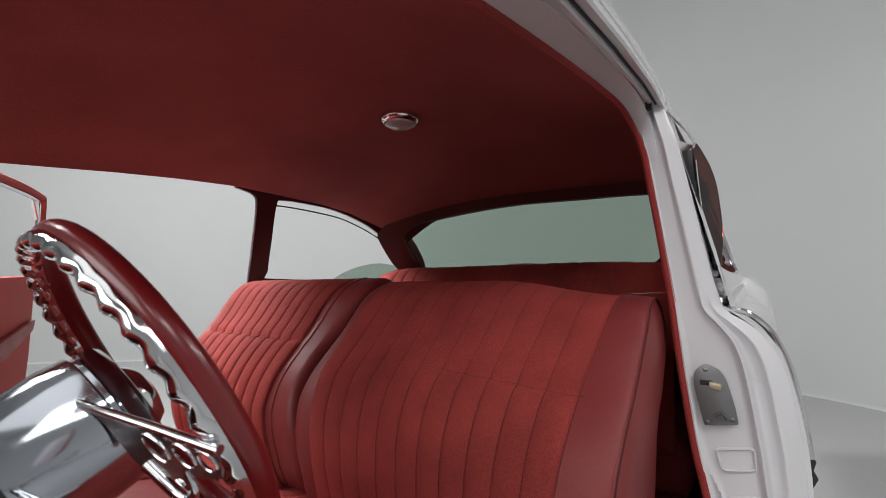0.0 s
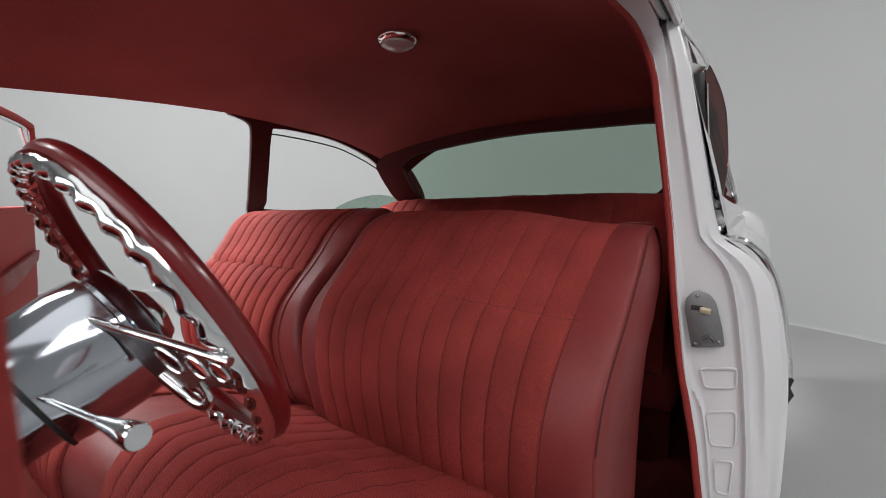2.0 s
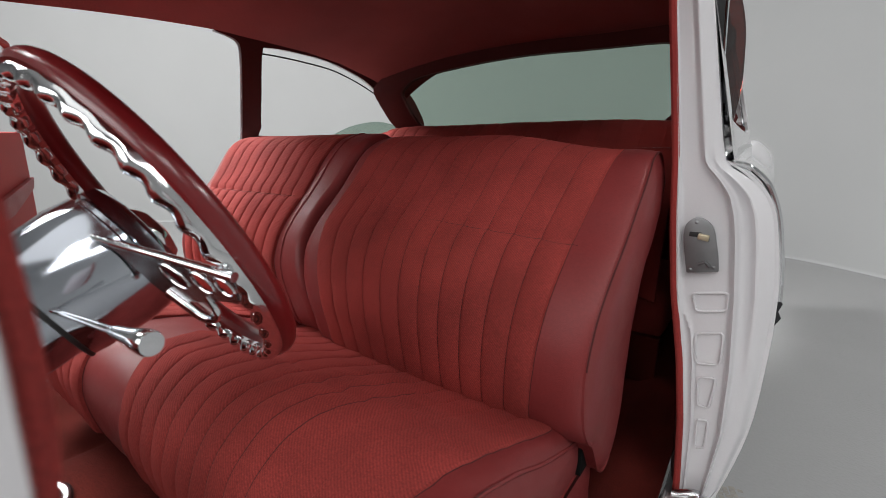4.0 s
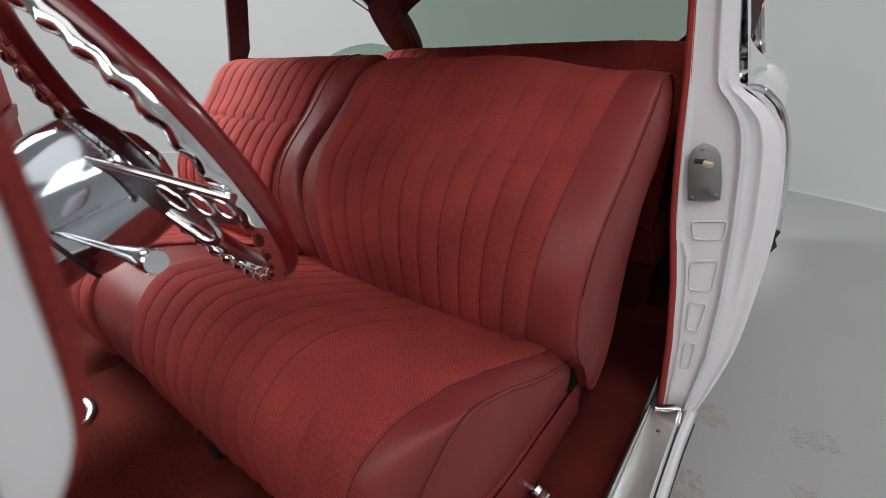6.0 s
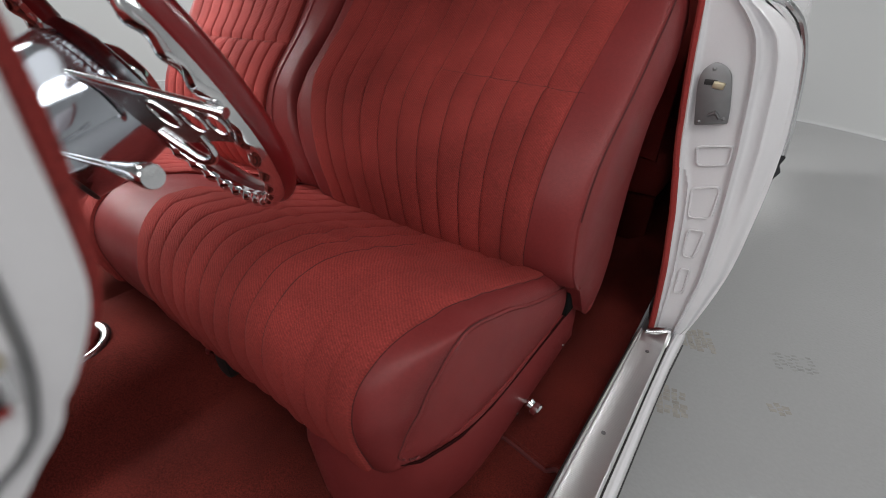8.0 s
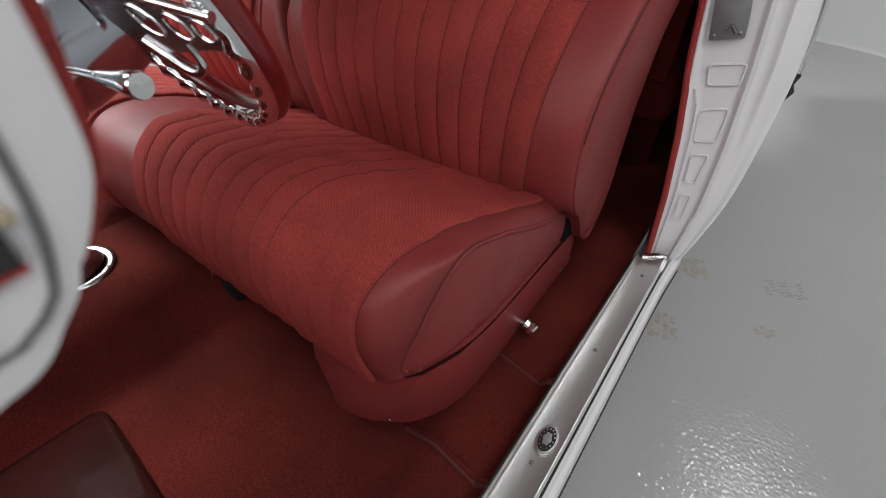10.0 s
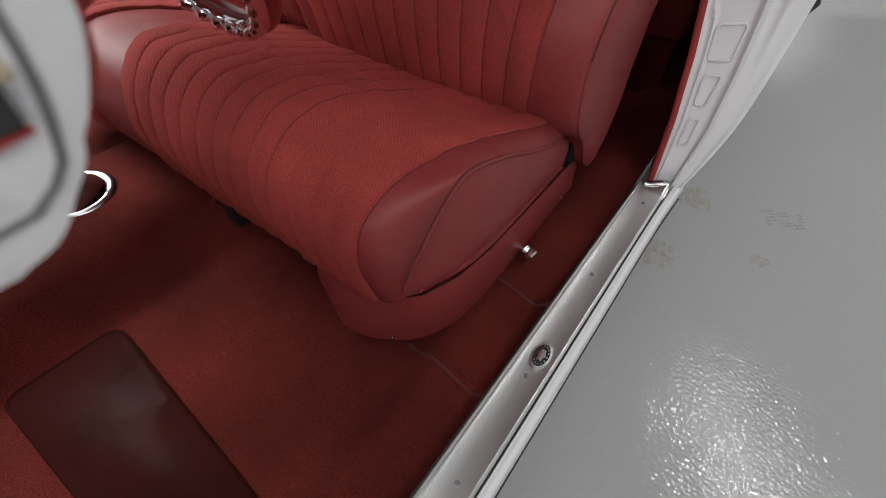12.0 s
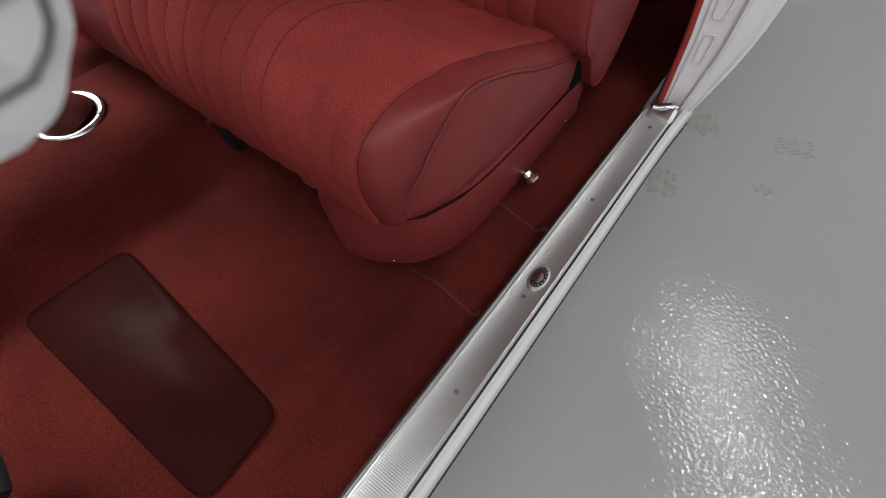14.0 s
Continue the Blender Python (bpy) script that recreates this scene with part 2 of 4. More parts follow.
# Rear door post, facing forward: inner and outer edges by height.
POST = [(0.350, 0.741, 0.782), (0.404, 0.741, 0.803), (0.53, 0.733, 0.829), (0.646, 0.719, 0.835), (0.77, 0.697, 0.835), (0.86, 0.687, 0.825),
        (0.90, 0.683, 0.817), (0.93, 0.681, 0.803), (0.955, 0.679, 0.775), (0.975, 0.678, 0.744), (1.02, 0.673, 0.733), (1.13, 0.659, 0.714), (1.26, 0.642, 0.691), (1.33, 0.628, 0.672)]
rows = []
for z in np.linspace(0.35, 1.335, 90):
    a, b = lerp_table(POST, z)
    low = 1 - ease((z - 0.93) / 0.08)
    row = []
    for s in np.linspace(0, 1, 64):
        x = a + (b - a) * s
        bead = 0.045 + 0.10 * ease((0.745 - z) / 0.05)
        lip = -0.008 * math.exp(-((s - 0.015) / 0.03) ** 2) - 0.005 * math.exp(-((s - bead) / 0.022) ** 2)
        ridge = low * (-0.010 * math.exp(-((s - 0.60) / 0.03) ** 2) - 0.009 * ease((z - 0.60) / 0.18) * math.exp(-((s - 0.80) / 0.045) ** 2) + 0.012 * ease((s - 0.60) / 0.08) + 0.016 * ease((s - 0.84) / 0.16))
        up = (1 - low) * (-0.006 * math.exp(-((s - 0.62) / 0.10) ** 2) + 0.01 * ease((s - 0.7) / 0.3))
        row.append((x, -0.004 + lip + ridge + up, z))
    rows.append(row)
part("door_post", sheet(rows, (0, 0.035, 0)), WHITE, car, "glossy white door post with pressed ridges")


def embossed(name, corners, depth, mat, parent, bead=0.0022):
    """A rounded bead round a pressed field on the post."""
    c = [np.array(p, float) for p in corners]
    pts = []
    for i in range(4):
        p, q, r = c[i - 1], c[i], c[(i + 1) % 4]
        for t in (0.0, 0.3, 0.7, 1.0):
            a, b = q + (p - q) * 0.18, q + (r - q) * 0.18
            pts.append((1 - t) ** 2 * a + 2 * t * (1 - t) * q + t * t * b)
    return part(name, tube([(x, depth, z) for x, z in pts], bead, 6, True), mat, parent)


for corners in ([(0.731, 0.735), (0.773, 0.744), (0.772, 0.775), (0.723, 0.765)], [(0.741, 0.643), (0.775, 0.650), (0.774, 0.707), (0.734, 0.696)],
                [(0.752, 0.568), (0.769, 0.569), (0.773, 0.625), (0.747, 0.620)], [(0.757, 0.487), (0.771, 0.493), (0.771, 0.545), (0.755, 0.541)]):
    embossed("pressed_panel", corners, -0.006, WHITE, car)

# Door latch plate on the post.
plate = smooth_path([(0.7105, 0.802), (0.7050, 0.830), (0.7000, 0.860), (0.7020, 0.880), (0.7150, 0.8925), (0.7310, 0.8880), (0.7410, 0.8760), (0.7470, 0.8550), (0.7520, 0.8320), (0.7550, 0.8110)], 4)
latch = part("latch_plate", prism([(x, -0.012, z) for x, z in plate + [np.array((0.7545, 0.8085)), np.array((0.7120, 0.8005))]], (0, -0.004, 0), 0.001), GREY_METAL, car, "grey zinc door latch plate")
part("latch_slot", block(0.7165, -0.0155, 0.865, 0.017, 0.003, 0.008, 0.001), BLACK, latch)
part("latch_bolt", block(0.7285, -0.019, 0.862, 0.016, 0.007, 0.010, 0.002, Euler((0, 0.15, 0)).to_matrix()), BRASS, latch, "yellowed latch bolt")
for x, z in [(0.7165, 0.884), (0.7160, 0.8065), (0.7480, 0.8145)]:
    part("screw", lathe([(0, 0), (0.0, 0.0032), (0.0012, 0.0028), (0.002, 0)], (x, -0.0158, z), (0, -1, 0), 10), GREY_METAL, latch)
part("latch_roller", tube([(0.726, -0.018, 0.818), (0.735, -0.020, 0.824), (0.742, -0.018, 0.815)], 0.003, 8), GREY_METAL, latch)

# Cloth welt along the door opening: up the post, round the corner and forward under the roof rail.
welt = [(lerp_table(POST, z)[0] - 0.0025, -0.010, z) for z in np.linspace(0.385, 1.24, 24)]
welt += [(0.629, -0.02, 1.285), (0.616, -0.05, 1.318), (0.602, -0.12, 1.328), (0.595, -0.25, 1.3170), (0.590, -0.44, 1.2885), (0.584, -0.62, 1.2560), (0.579, -0.8, 1.2090)]
part("welt", tube(smooth_path(welt, 3), 0.0058, 8), WINDLACE, car, "red cloth welt round the door opening")

# Roof rail over the open door, seen from below, with its gutter.
RAIL = [(-1.0, 1.175), (-0.8, 1.222), (-0.62, 1.268), (-0.44, 1.300), (-0.25, 1.328), (-0.1, 1.340), (0.02, 1.338)]
rows, groove = [], []
for y in np.linspace(-0.86, 0.02, 30):
    z = lerp_table(RAIL, y)[0]
    ix = 0.597 + 0.018 * ease((y + 0.24) / 0.26) - 0.02 * ease(-(y + 0.4) / 0.6)
    wide = (0.681 - 0.012 * ease(-(y + 0.4) / 0.6) - ix) / 0.084
    rows.append([(ix + wide * a, y, z + b) for a, b in ((0, -0.003), (0.012, -0.008), (0.030, -0.009), (0.046, -0.009), (0.051, -0.018), (0.057, -0.019), (0.060, -0.013), (0.065, -0.013), (0.067, -0.017), (0.076, -0.019), (0.0785, -0.016), (0.077, -0.005), (0.060, 0.035))])
    groove.append((ix + wide * 0.0625, y, z - 0.0145))
part("roof_rail", sheet(rows, (0, 0, 0.012)), WHITE, car, "white roof rail with rain gutter")
part("gutter_seal", tube(groove[:-1], 0.0019, 6), BLACK, car)
inner = smooth_path([(0.642, -0.003, 1.225), (0.628, -0.014, 1.285), (0.615, -0.046, 1.319), (0.604, -0.12, 1.330), (0.597, -0.25, 1.3185), (0.592, -0.44, 1.290), (0.586, -0.62, 1.2575), (0.580, -0.85, 1.1985)], 5)
outer = smooth_path([(0.664, -0.003, 1.225), (0.656, -0.014, 1.288), (0.650, -0.040, 1.318), (0.646, -0.12, 1.3265), (0.640, -0.25, 1.3165), (0.635, -0.44, 1.2880), (0.629, -0.62, 1.2555), (0.622, -0.85, 1.1965)], 5)
part("rail_face", sheet([inner, [(np.array(p) + np.array(q)) / 2 + (0, -0.002, -0.001) for p, q in zip(inner, outer)], outer], (0, 0.004, 0.006)), WHITE, car, "white inner face of the roof rail")
part("drip_rail", tube(smooth_path([(0.678, 0.01, 1.319), (0.680, 0.10, 1.330), (0.681, 0.22, 1.347), (0.678, 0.40, 1.372)], 5), 0.006, 8, False, 0.6), WHITE, car, "white drip rail behind the door opening")
part("rubber_stop", block(0.655, -0.022, 1.318, 0.011, 0.012, 0.013, 0.002), BLACK, car, "black rubber door stop")


def side_x(z, s):
    return s * (0.715 - 0.225 * (z - 1.0))


# Greenhouse sides round the rear quarter windows, painted outside and trimmed in red inside.
WINDOW = [(0.119, 1.075), (0.115, 1.18), (0.113, 1.315), (0.135, 1.337), (0.259, 1.340), (0.405, 1.331), (0.578, 1.293), (0.703, 1.239), (0.795, 1.191), (0.848, 1.152), (0.885, 1.118), (0.90, 1.085), (0.88, 1.050), (0.137, 1.046)]
OUTER = [(0.052, 0.90), (0.047, 1.10), (0.038, 1.300), (0.018, 1.341), (-0.03, 1.362), (0.42, 1.40), (0.60, 1.37), (0.76, 1.32), (0.90, 1.26), (0.98, 1.20), (1.04, 1.14), (1.07, 1.06), (1.05, 0.96), (0.12, 0.88)]
win, out = smooth_path(WINDOW, 5, True), smooth_path(OUTER, 5, True)
for s in (-1, 1):
    edge = [(y - (0.026 * ease((0.14 - y) / 0.06) if s > 0 else 0), z) for y, z in out]
    rows = [[(side_x(z, s), y, z) for y, z in ring] for ring in (win, [np.array(w) * 0.5 + np.array(o) * 0.5 for w, o in zip(win, edge)], edge)]
    v, f = grid(rows, False, True)
    part("quarter_side", (v + [(x + (0.033 if s > 0 else -0.010), y, z) for x, y, z in v], f + [tuple(len(v) + i for i in q) for q in f]
                          + [(j, (j + 1) % len(win), len(v) + (j + 1) % len(win), len(v) + j) for j in range(len(win))]), WHITE, car, "white side round the quarter window")
    part("quarter_trim", (lambda g: ([(x - s * 0.004, y, z) for x, y, z in g[0]], g[1]))(grid(rows, False, True)), DARK_SHADED_RED, car, "red trim round the quarter window, darkened for shade")
seal = [(0.100, 1.316), (0.15, 1.319), (0.263, 1.318), (0.409, 1.310), (0.50, 1.294), (0.584, 1.273), (0.67, 1.246), (0.745, 1.218)]
part("window_channel", tube([(side_x(z, -1) - 0.012, y, z) for y, z in smooth_path(seal, 5)], 0.0028, 6), BLACK, car, "black channel along the quarter window")
part("window_channel", tube([(side_x(z, 1) + 0.022, y, z) for y, z in win], 0.0045, 6, True), CHROME, car, "chrome channel of the quarter window")

# Quarter glasses: lowered on the far side, half raised on the near side.
top = [(0.42, 1.035), (0.478, 1.067), (0.53, 1.088), (0.586, 1.105), (0.66, 1.120), (0.73, 1.127), (0.813, 1.122), (0.88, 1.105), (0.91, 1.06)]
ring = [(-0.705 - 0.004, y, z) for y, z in smooth_path(top, 4)] + [(-0.72, 0.91, 0.98), (-0.72, 0.42, 0.98)]
part("quarter_glass", prism(ring, (-0.004, 0, 0)), GREEN_GLASS, car, "lowered green tinted quarter glass", smooth=False)
NEAR_PANE = [(0.11, 1.05), (0.075, 1.15), (0.05, 1.236), (0.09, 1.268), (0.154, 1.287), (0.40, 1.306), (0.55, 1.302), (0.63, 1.285), (0.69, 1.23), (0.70, 1.18), (0.62, 1.12), (0.45, 1.05)]
pane = [(0.712 - 0.03 * (z - 1.05), y, z) for y, z in smooth_path(NEAR_PANE, 4)]
glass_pane = part("quarter_glass", prism(pane, (0.004, 0, 0)), REDDENED_GLASS, car, "dark quarter glass with the interior's red in its tint, in a chrome frame", smooth=False)
part("glass_frame", tube([(x + 0.002, y, z) for x, y, z in pane[10:]], 0.0022, 8), CHROME, glass_pane, "chrome frame of the quarter glass")
part("glass_edge", tube([(x + 0.004, y + 0.02, z) for x, y, z in pane[:9]], 0.0022, 8), CHROME, glass_pane, "chrome leading edge")
part("glass_seal", tube([(x - 0.006, y + 0.004, z) for x, y, z in pane[:10]], 0.010, 8), BLACK, glass_pane, "black rubber seal")
part("window_corner", prism([(0.683, 0.030, 1.267), (0.700, 0.135, 1.283), (0.689, 0.050, 1.236)], (0.003, 0, 0), 0.0006), ALU, glass_pane, "bright corner cap of the quarter window")

# Outer quarter panel and rear fender crown.
rows = []
for y in np.linspace(0.022, 2.5, 50):
    e = ease((y - 0.1) / 1.3)
    crown = 0.06 * ease((y - 0.9) / 0.6)
    bulge = -0.012 * ease((y - 0.02) / 0.05) + 0.022 * ease((y - 0.5) / 0.9)
    prof = [(0.60, 1.0 - 0.02 * e), (0.69, 1.0 + crown * 0.4), (0.735 + bulge * 0.6, 0.985 + crown), (0.775 + bulge, 0.96 + crown), (0.807 + bulge, 0.925 + crown * 0.8), (0.823 + bulge, 0.87), (0.836 + bulge, 0.77), (0.836 + bulge, 0.646), (0.829 + bulge, 0.53), (0.803 + bulge * 0.6, 0.404), (0.78, 0.34), (0.74, 0.31)]
    rows.append([(x, y, z) for x, z in smooth_path(prof, 4)])
for s, n in ((1, "quarter_panel"), (-1, "quarter_panel")):
    part(n, sheet([[(s * x, y, z) for x, y, z in r] for r in rows], (-s * 0.006, 0, 0)), WHITE, car, "white outer quarter panel")
trim = smooth_path([(0.736, 0.028, 0.974), (0.766, 0.030, 0.974), (0.788, 0.032, 0.959), (0.804, 0.034, 0.938), (0.820, 0.036, 0.894), (0.831, 0.038, 0.833), (0.836, 0.039, 0.789), (0.838, 0.040, 0.762)], 5)
moulding = part("side_moulding", tube(trim, 0.0052, 8), CHROME, car, "chrome side moulding")
part("moulding_seal", tube([np.array(p) + (-0.0040, -0.004, -0.001) for p in trim[8:]], 0.0012, 6), BLACK, moulding, "black edge of the moulding")
part("moulding_tip", prism([(0.836, 0.038, 0.768), (0.844, 0.038, 0.758), (0.840, 0.038, 0.745), (0.845, 0.038, 0.734), (0.837, 0.038, 0.718), (0.833, 0.038, 0.74)], (0, 0.010, 0), 0.001), BADGE, moulding, "dark end of the moulding")
part("belt_moulding", tube(smooth_path([(0.735, 0.03, 0.99), (0.742, 0.10, 0.985), (0.748, 0.3, 1.0), (0.75, 0.7, 1.01)], 5), 0.007, 8), CHROME, car, "chrome belt moulding")

# Roof skin and headliner.
EDGE = [(-1.05, 1.16), (-0.8, 1.222), (-0.62, 1.27), (-0.44, 1.303), (-0.25, 1.330), (-0.1, 1.342), (0.1, 1.345), (0.3, 1.348), (0.45, 1.345), (0.6, 1.335), (0.7, 1.322), (0.80, 1.305)]
FAR_EDGE = [(-1.05, 1.24), (-0.62, 1.303), (-0.40, 1.328), (-0.25, 1.341), (-0.04, 1.354), (0.1, 1.352), (0.3, 1.346), (0.45, 1.330), (0.6, 1.295), (0.7, 1.262), (0.80, 1.22)]
rows, skin = [], []
for y in np.linspace(-0.85, 0.80, 47):
    z0, zf = lerp_table(EDGE, y)[0], lerp_table(FAR_EDGE, y)[0]
    mid = 1.468 - 0.10 * max(0.0, (y - 0.05) / 0.8) ** 2 - 0.10 * max(0.0, (-0.3 - y) / 0.75) ** 2
    half = 0.612 + 0.012 * ease((y + 0.15) / 0.2) - 0.02 * ease(-(y + 0.4) / 0.6) - 0.02 * ease((y - 0.5) / 0.3)
    line = []
    for u in np.linspace(-1, 1, 41):
        e = z0 if u > 0 else zf
        line.append((u * (half if u < 0 else half - 0.009), y, e + (mid - e) * (1 - abs(u) ** 2.6) + 0.0012 * math.sin(u * 9) * math.sin(y * 7)))
    rows.append(line)
    skin.append([(x * 1.06, y * 1.02, z + 0.035) for x, y, z in line])
part("headliner", sheet(rows, (0, 0, 0.006)), HEADLINER, car, "dark red cloth headliner")
part("roof", sheet(skin, (0, 0, 0.01)), WHITE, car, "white painted roof skin")

# Rear window with its red surround and parcel shelf.
def rear_glass(u, v):
    """u: -1 to 1 across, v: 0 foot to 1 head."""
    return np.array((u * (0.515 + 0.06 * v), 1.0 - 0.20 * v - 0.17 * abs(u) ** 2.2, 1.110 + 0.238 * v - 0.02 * u * u))


def rear_outline(grow=0.0):
    pts = []
    for u, v in [(-0.97, 0.0), (-0.5, 0.0), (0, 0.0), (0.5, 0.0), (0.97, 0.0), (1.03, 0.50), (1.05, 0.78), (0.88, 0.90), (0.4, 0.968), (0, 1.0), (-0.4, 0.97), (-0.78, 0.87), (-0.93, 0.74), (-1.0, 0.55)]:
        pts.append((u * (1 + grow), (v - 0.5) * (1 + grow * 2) + 0.5))
    return smooth_path(pts, 4, True)


ring0, ring1 = rear_outline(), rear_outline(0.16)
ring_mid = [(np.array(a) + np.array(b)) / 2 for a, b in zip(ring0, ring1)]
part("window_surround", sheet([[tuple(rear_glass(u, v)) for u, v in list(r) + [r[0]]] for r in (ring0, ring_mid, ring1)], (0, 0.03, 0.0)), DARK_SHADED_RED, car, "red surround of the rear window, darkened for shade")
us = np.linspace(-1.03, 1.08, 30)
part("rear_window", sheet([[tuple(rear_glass(u, v) + (0, 0.012, 0)) for u in us] for v in np.linspace(-0.06, 1.06, 10)], (0, 0.005, 0)), GREEN_GLASS, car, "green tinted wraparound rear window").visible_shadow = False
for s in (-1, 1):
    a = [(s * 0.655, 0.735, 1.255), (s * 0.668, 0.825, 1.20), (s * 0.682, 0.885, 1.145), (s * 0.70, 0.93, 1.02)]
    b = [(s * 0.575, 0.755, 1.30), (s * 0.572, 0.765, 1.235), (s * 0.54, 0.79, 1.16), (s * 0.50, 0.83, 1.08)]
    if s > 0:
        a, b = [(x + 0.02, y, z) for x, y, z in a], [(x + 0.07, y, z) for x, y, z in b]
    part("rear_pillar_trim", sheet([smooth_path(a, 4), [(np.array(p) + np.array(q)) / 2 + (s * 0.006, 0, 0.004) for p, q in zip(smooth_path(a, 4), smooth_path(b, 4))], smooth_path(b, 4)], (s * 0.012, 0.01, 0)), DARK_SHADED_RED, car, "red rear pillar trim, darkened for shade")
part("parcel_shelf", block(0, 0.93, 1.075, 1.30, 0.36, 0.03, 0.008), HEADLINER, car, "red parcel shelf")
shelf_box = thing("shelf_speaker", (0.02, 0.86, 1.09), "small grey metal grille on the red parcel shelf", "speaker")
part("grille", block(0.02, 0.80, 1.097, 0.10, 0.07, 0.012, 0.003), STEEL, shelf_box)

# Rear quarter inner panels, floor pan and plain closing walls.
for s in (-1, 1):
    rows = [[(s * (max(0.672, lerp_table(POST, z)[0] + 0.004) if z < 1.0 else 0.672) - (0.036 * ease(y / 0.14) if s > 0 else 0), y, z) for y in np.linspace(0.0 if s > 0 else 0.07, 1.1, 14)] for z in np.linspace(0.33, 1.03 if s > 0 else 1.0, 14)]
    part("quarter_panel_trim", sheet(rows, (s * 0.012, 0, 0)), DARK_SHADED_RED, car, "red vinyl rear quarter trim, darkened for shade")
rows = []
for y in np.linspace(-1.25, 1.14, 96):
    row = []
    for x in np.linspace(-0.72, 0.716, 70):
        side = 0.03 * ease((x - 0.565) / 0.06) + 0.022 * ease((x - 0.690) / 0.02) + 0.03 * ease((-x - 0.50) / 0.12)
        base = 0.345 + side + 0.12 * ease((-1.17 - y) / 0.12)
        hump = 0.112 * math.exp(-((x + 0.05) / 0.165) ** 6) * (1 - 0.35 * ease((y + 0.4) / 0.4))
        row.append((x, y, base + hump + 0.0025 * noise.noise((x * 9, y * 9, 0))))
    rows.append(row)
part("carpet", sheet(rows, (0, 0, -0.01)), CARPET, car, "dark red loop-pile carpet over the floor pan")
for (xa, ya), (xb, yb) in [((0.560, -0.575), (0.712, -0.599)), ((0.606, -0.396), (0.712, -0.4155))]:
    line = [(x, ya + (yb - ya) * (x - xa) / (xb - xa), 0.345 + 0.03 * ease((x - 0.565) / 0.06) + 0.022 * ease((x - 0.690) / 0.02)) for x in np.linspace(xa, xb, 18)]
    seam = part("carpet_seam", tube([(x, y, z + 0.0015) for x, y, z in line], 0.0034, 6), THREAD, car, "dark sewn joint across the carpet")
    part("carpet_binding", tube([(x, y + 0.0065, z + 0.001) for x, y, z in line], 0.0042, 8), CARPET, seam, "rolled carpet edge beside the joint")
part("toe_board", block(0, -1.32, 0.62, 1.44, 0.03, 0.7, 0.004), CARPET, car, "red carpeted toe board")
# Block out of view in the dash's place, added to keep light off the footwell.
part("unseen_dash", block(0.0, -1.33, 0.82, 1.38, 0.36, 0.26, 0.06), TRIM_RED, car, "red dash block out of view, added to shade the footwell")
for s in (1, -1):
    part("kick_panel", block(s * 0.70, -1.22, 0.62, 0.02, 0.16, 0.55, 0.006), VINYL, car, "red kick panel")
    part("floor_side", block(s * 0.74, -0.35, 0.25, 0.05, 2.4, 0.20, 0.01), WHITE, car)
part("bulkhead", block(0, 1.15, 0.7, 1.40, 0.03, 0.75, 0.004), HEADLINER, car)

# Heel pad sewn to the carpet.
pad = [(0.162, -0.830), (0.153, -0.991), (0.568, -0.978), (0.561, -0.858)]
pc = [np.array(p) for p in pad]
ring = []
for i in range(4):
    p, q, r = pc[i - 1], pc[i], pc[(i + 1) % 4]
    for t in np.linspace(0, 1, 5):
        a, b = q + (p - q) / np.linalg.norm(p - q) * 0.026, q + (r - q) / np.linalg.norm(r - q) * 0.026
        ring.append((1 - t) ** 2 * a + 2 * t * (1 - t) * q + t * t * b)
OXBLOOD = material("oxblood_vinyl", (0.026, 0.0066, 0.0058), 0.20, vary=0.15, scale=9, bump=0.5, bump_scale=24, rough_vary=0.10, spec=0.004)
heel = part("heel_pad", prism([(x, y, 0.343) for x, y in ring], (0, 0, 0.010), 0.003), OXBLOOD, car, "oxblood vinyl heel pad")
part("heel_pad_piping", tube([(x, y, 0.3515) for x, y in ring], 0.0032, 6, True), OXBLOOD, heel)

# Floor shifter opening with chrome ring on the tunnel.
shifter = thing("floor_shifter", (-0.046, -0.735, 0.452), "chrome ring and red boot on the carpeted tunnel", "gear shifter")
part("chrome_ring", lathe([(-0.006, 0.0625), (0.001, 0.0620), (0.005, 0.0585), (0.0065, 0.0530), (0.004, 0.0465), (-0.004, 0.0450)], (-0.046, -0.735, 0.458), (0.05, -0.05, 1), 48), STEEL, shifter, "wide chrome trim ring")
part("boot", lathe([(-0.006, 0.0455), (0.004, 0.0450), (0.012, 0.040), (0.030, 0.034), (0.034, 0.030), (0.050, 0.026), (0.055, 0.022), (0.075, 0.016), (0.080, 0)], (-0.046, -0.735, 0.458), (-0.25, -0.30, 1), 32), DARK_SHADED_RED, shifter, "dark red pleated boot")
for a in (40, 160, 280):
    part("ring_screw", lathe([(0, 0.0034), (0.0014, 0.0030), (0.002, 0)], (-0.046 + 0.0545 * math.cos(radians(a)), -0.735 + 0.0545 * math.sin(radians(a)), 0.4635), (0, 0, 1), 10), GREY_METAL, shifter)

# Ribbed foot pedal at the front of the driver's footwell.
pedal = thing("foot_pedal", (0.37, -1.13, 0.36), "black rubber foot pedal with bright ribs", "pedal")
tilt = Euler((radians(38), 0, radians(-10))).to_matrix()
PEDAL = np.array((0.386, -1.088, 0.425))
part("pad", block(*PEDAL, 0.095, 0.075, 0.014, 0.005, tilt), BLACK, pedal, "black rubber pad")
for k in range(4):
    at = PEDAL + np.array(tilt @ Vector((0, -0.027 + 0.018 * k, 0.0085)))
    part("pad_rib", block(*at, 0.088, 0.0035, 0.004, 0.001, tilt), STEEL, pedal, "bright pad rib")
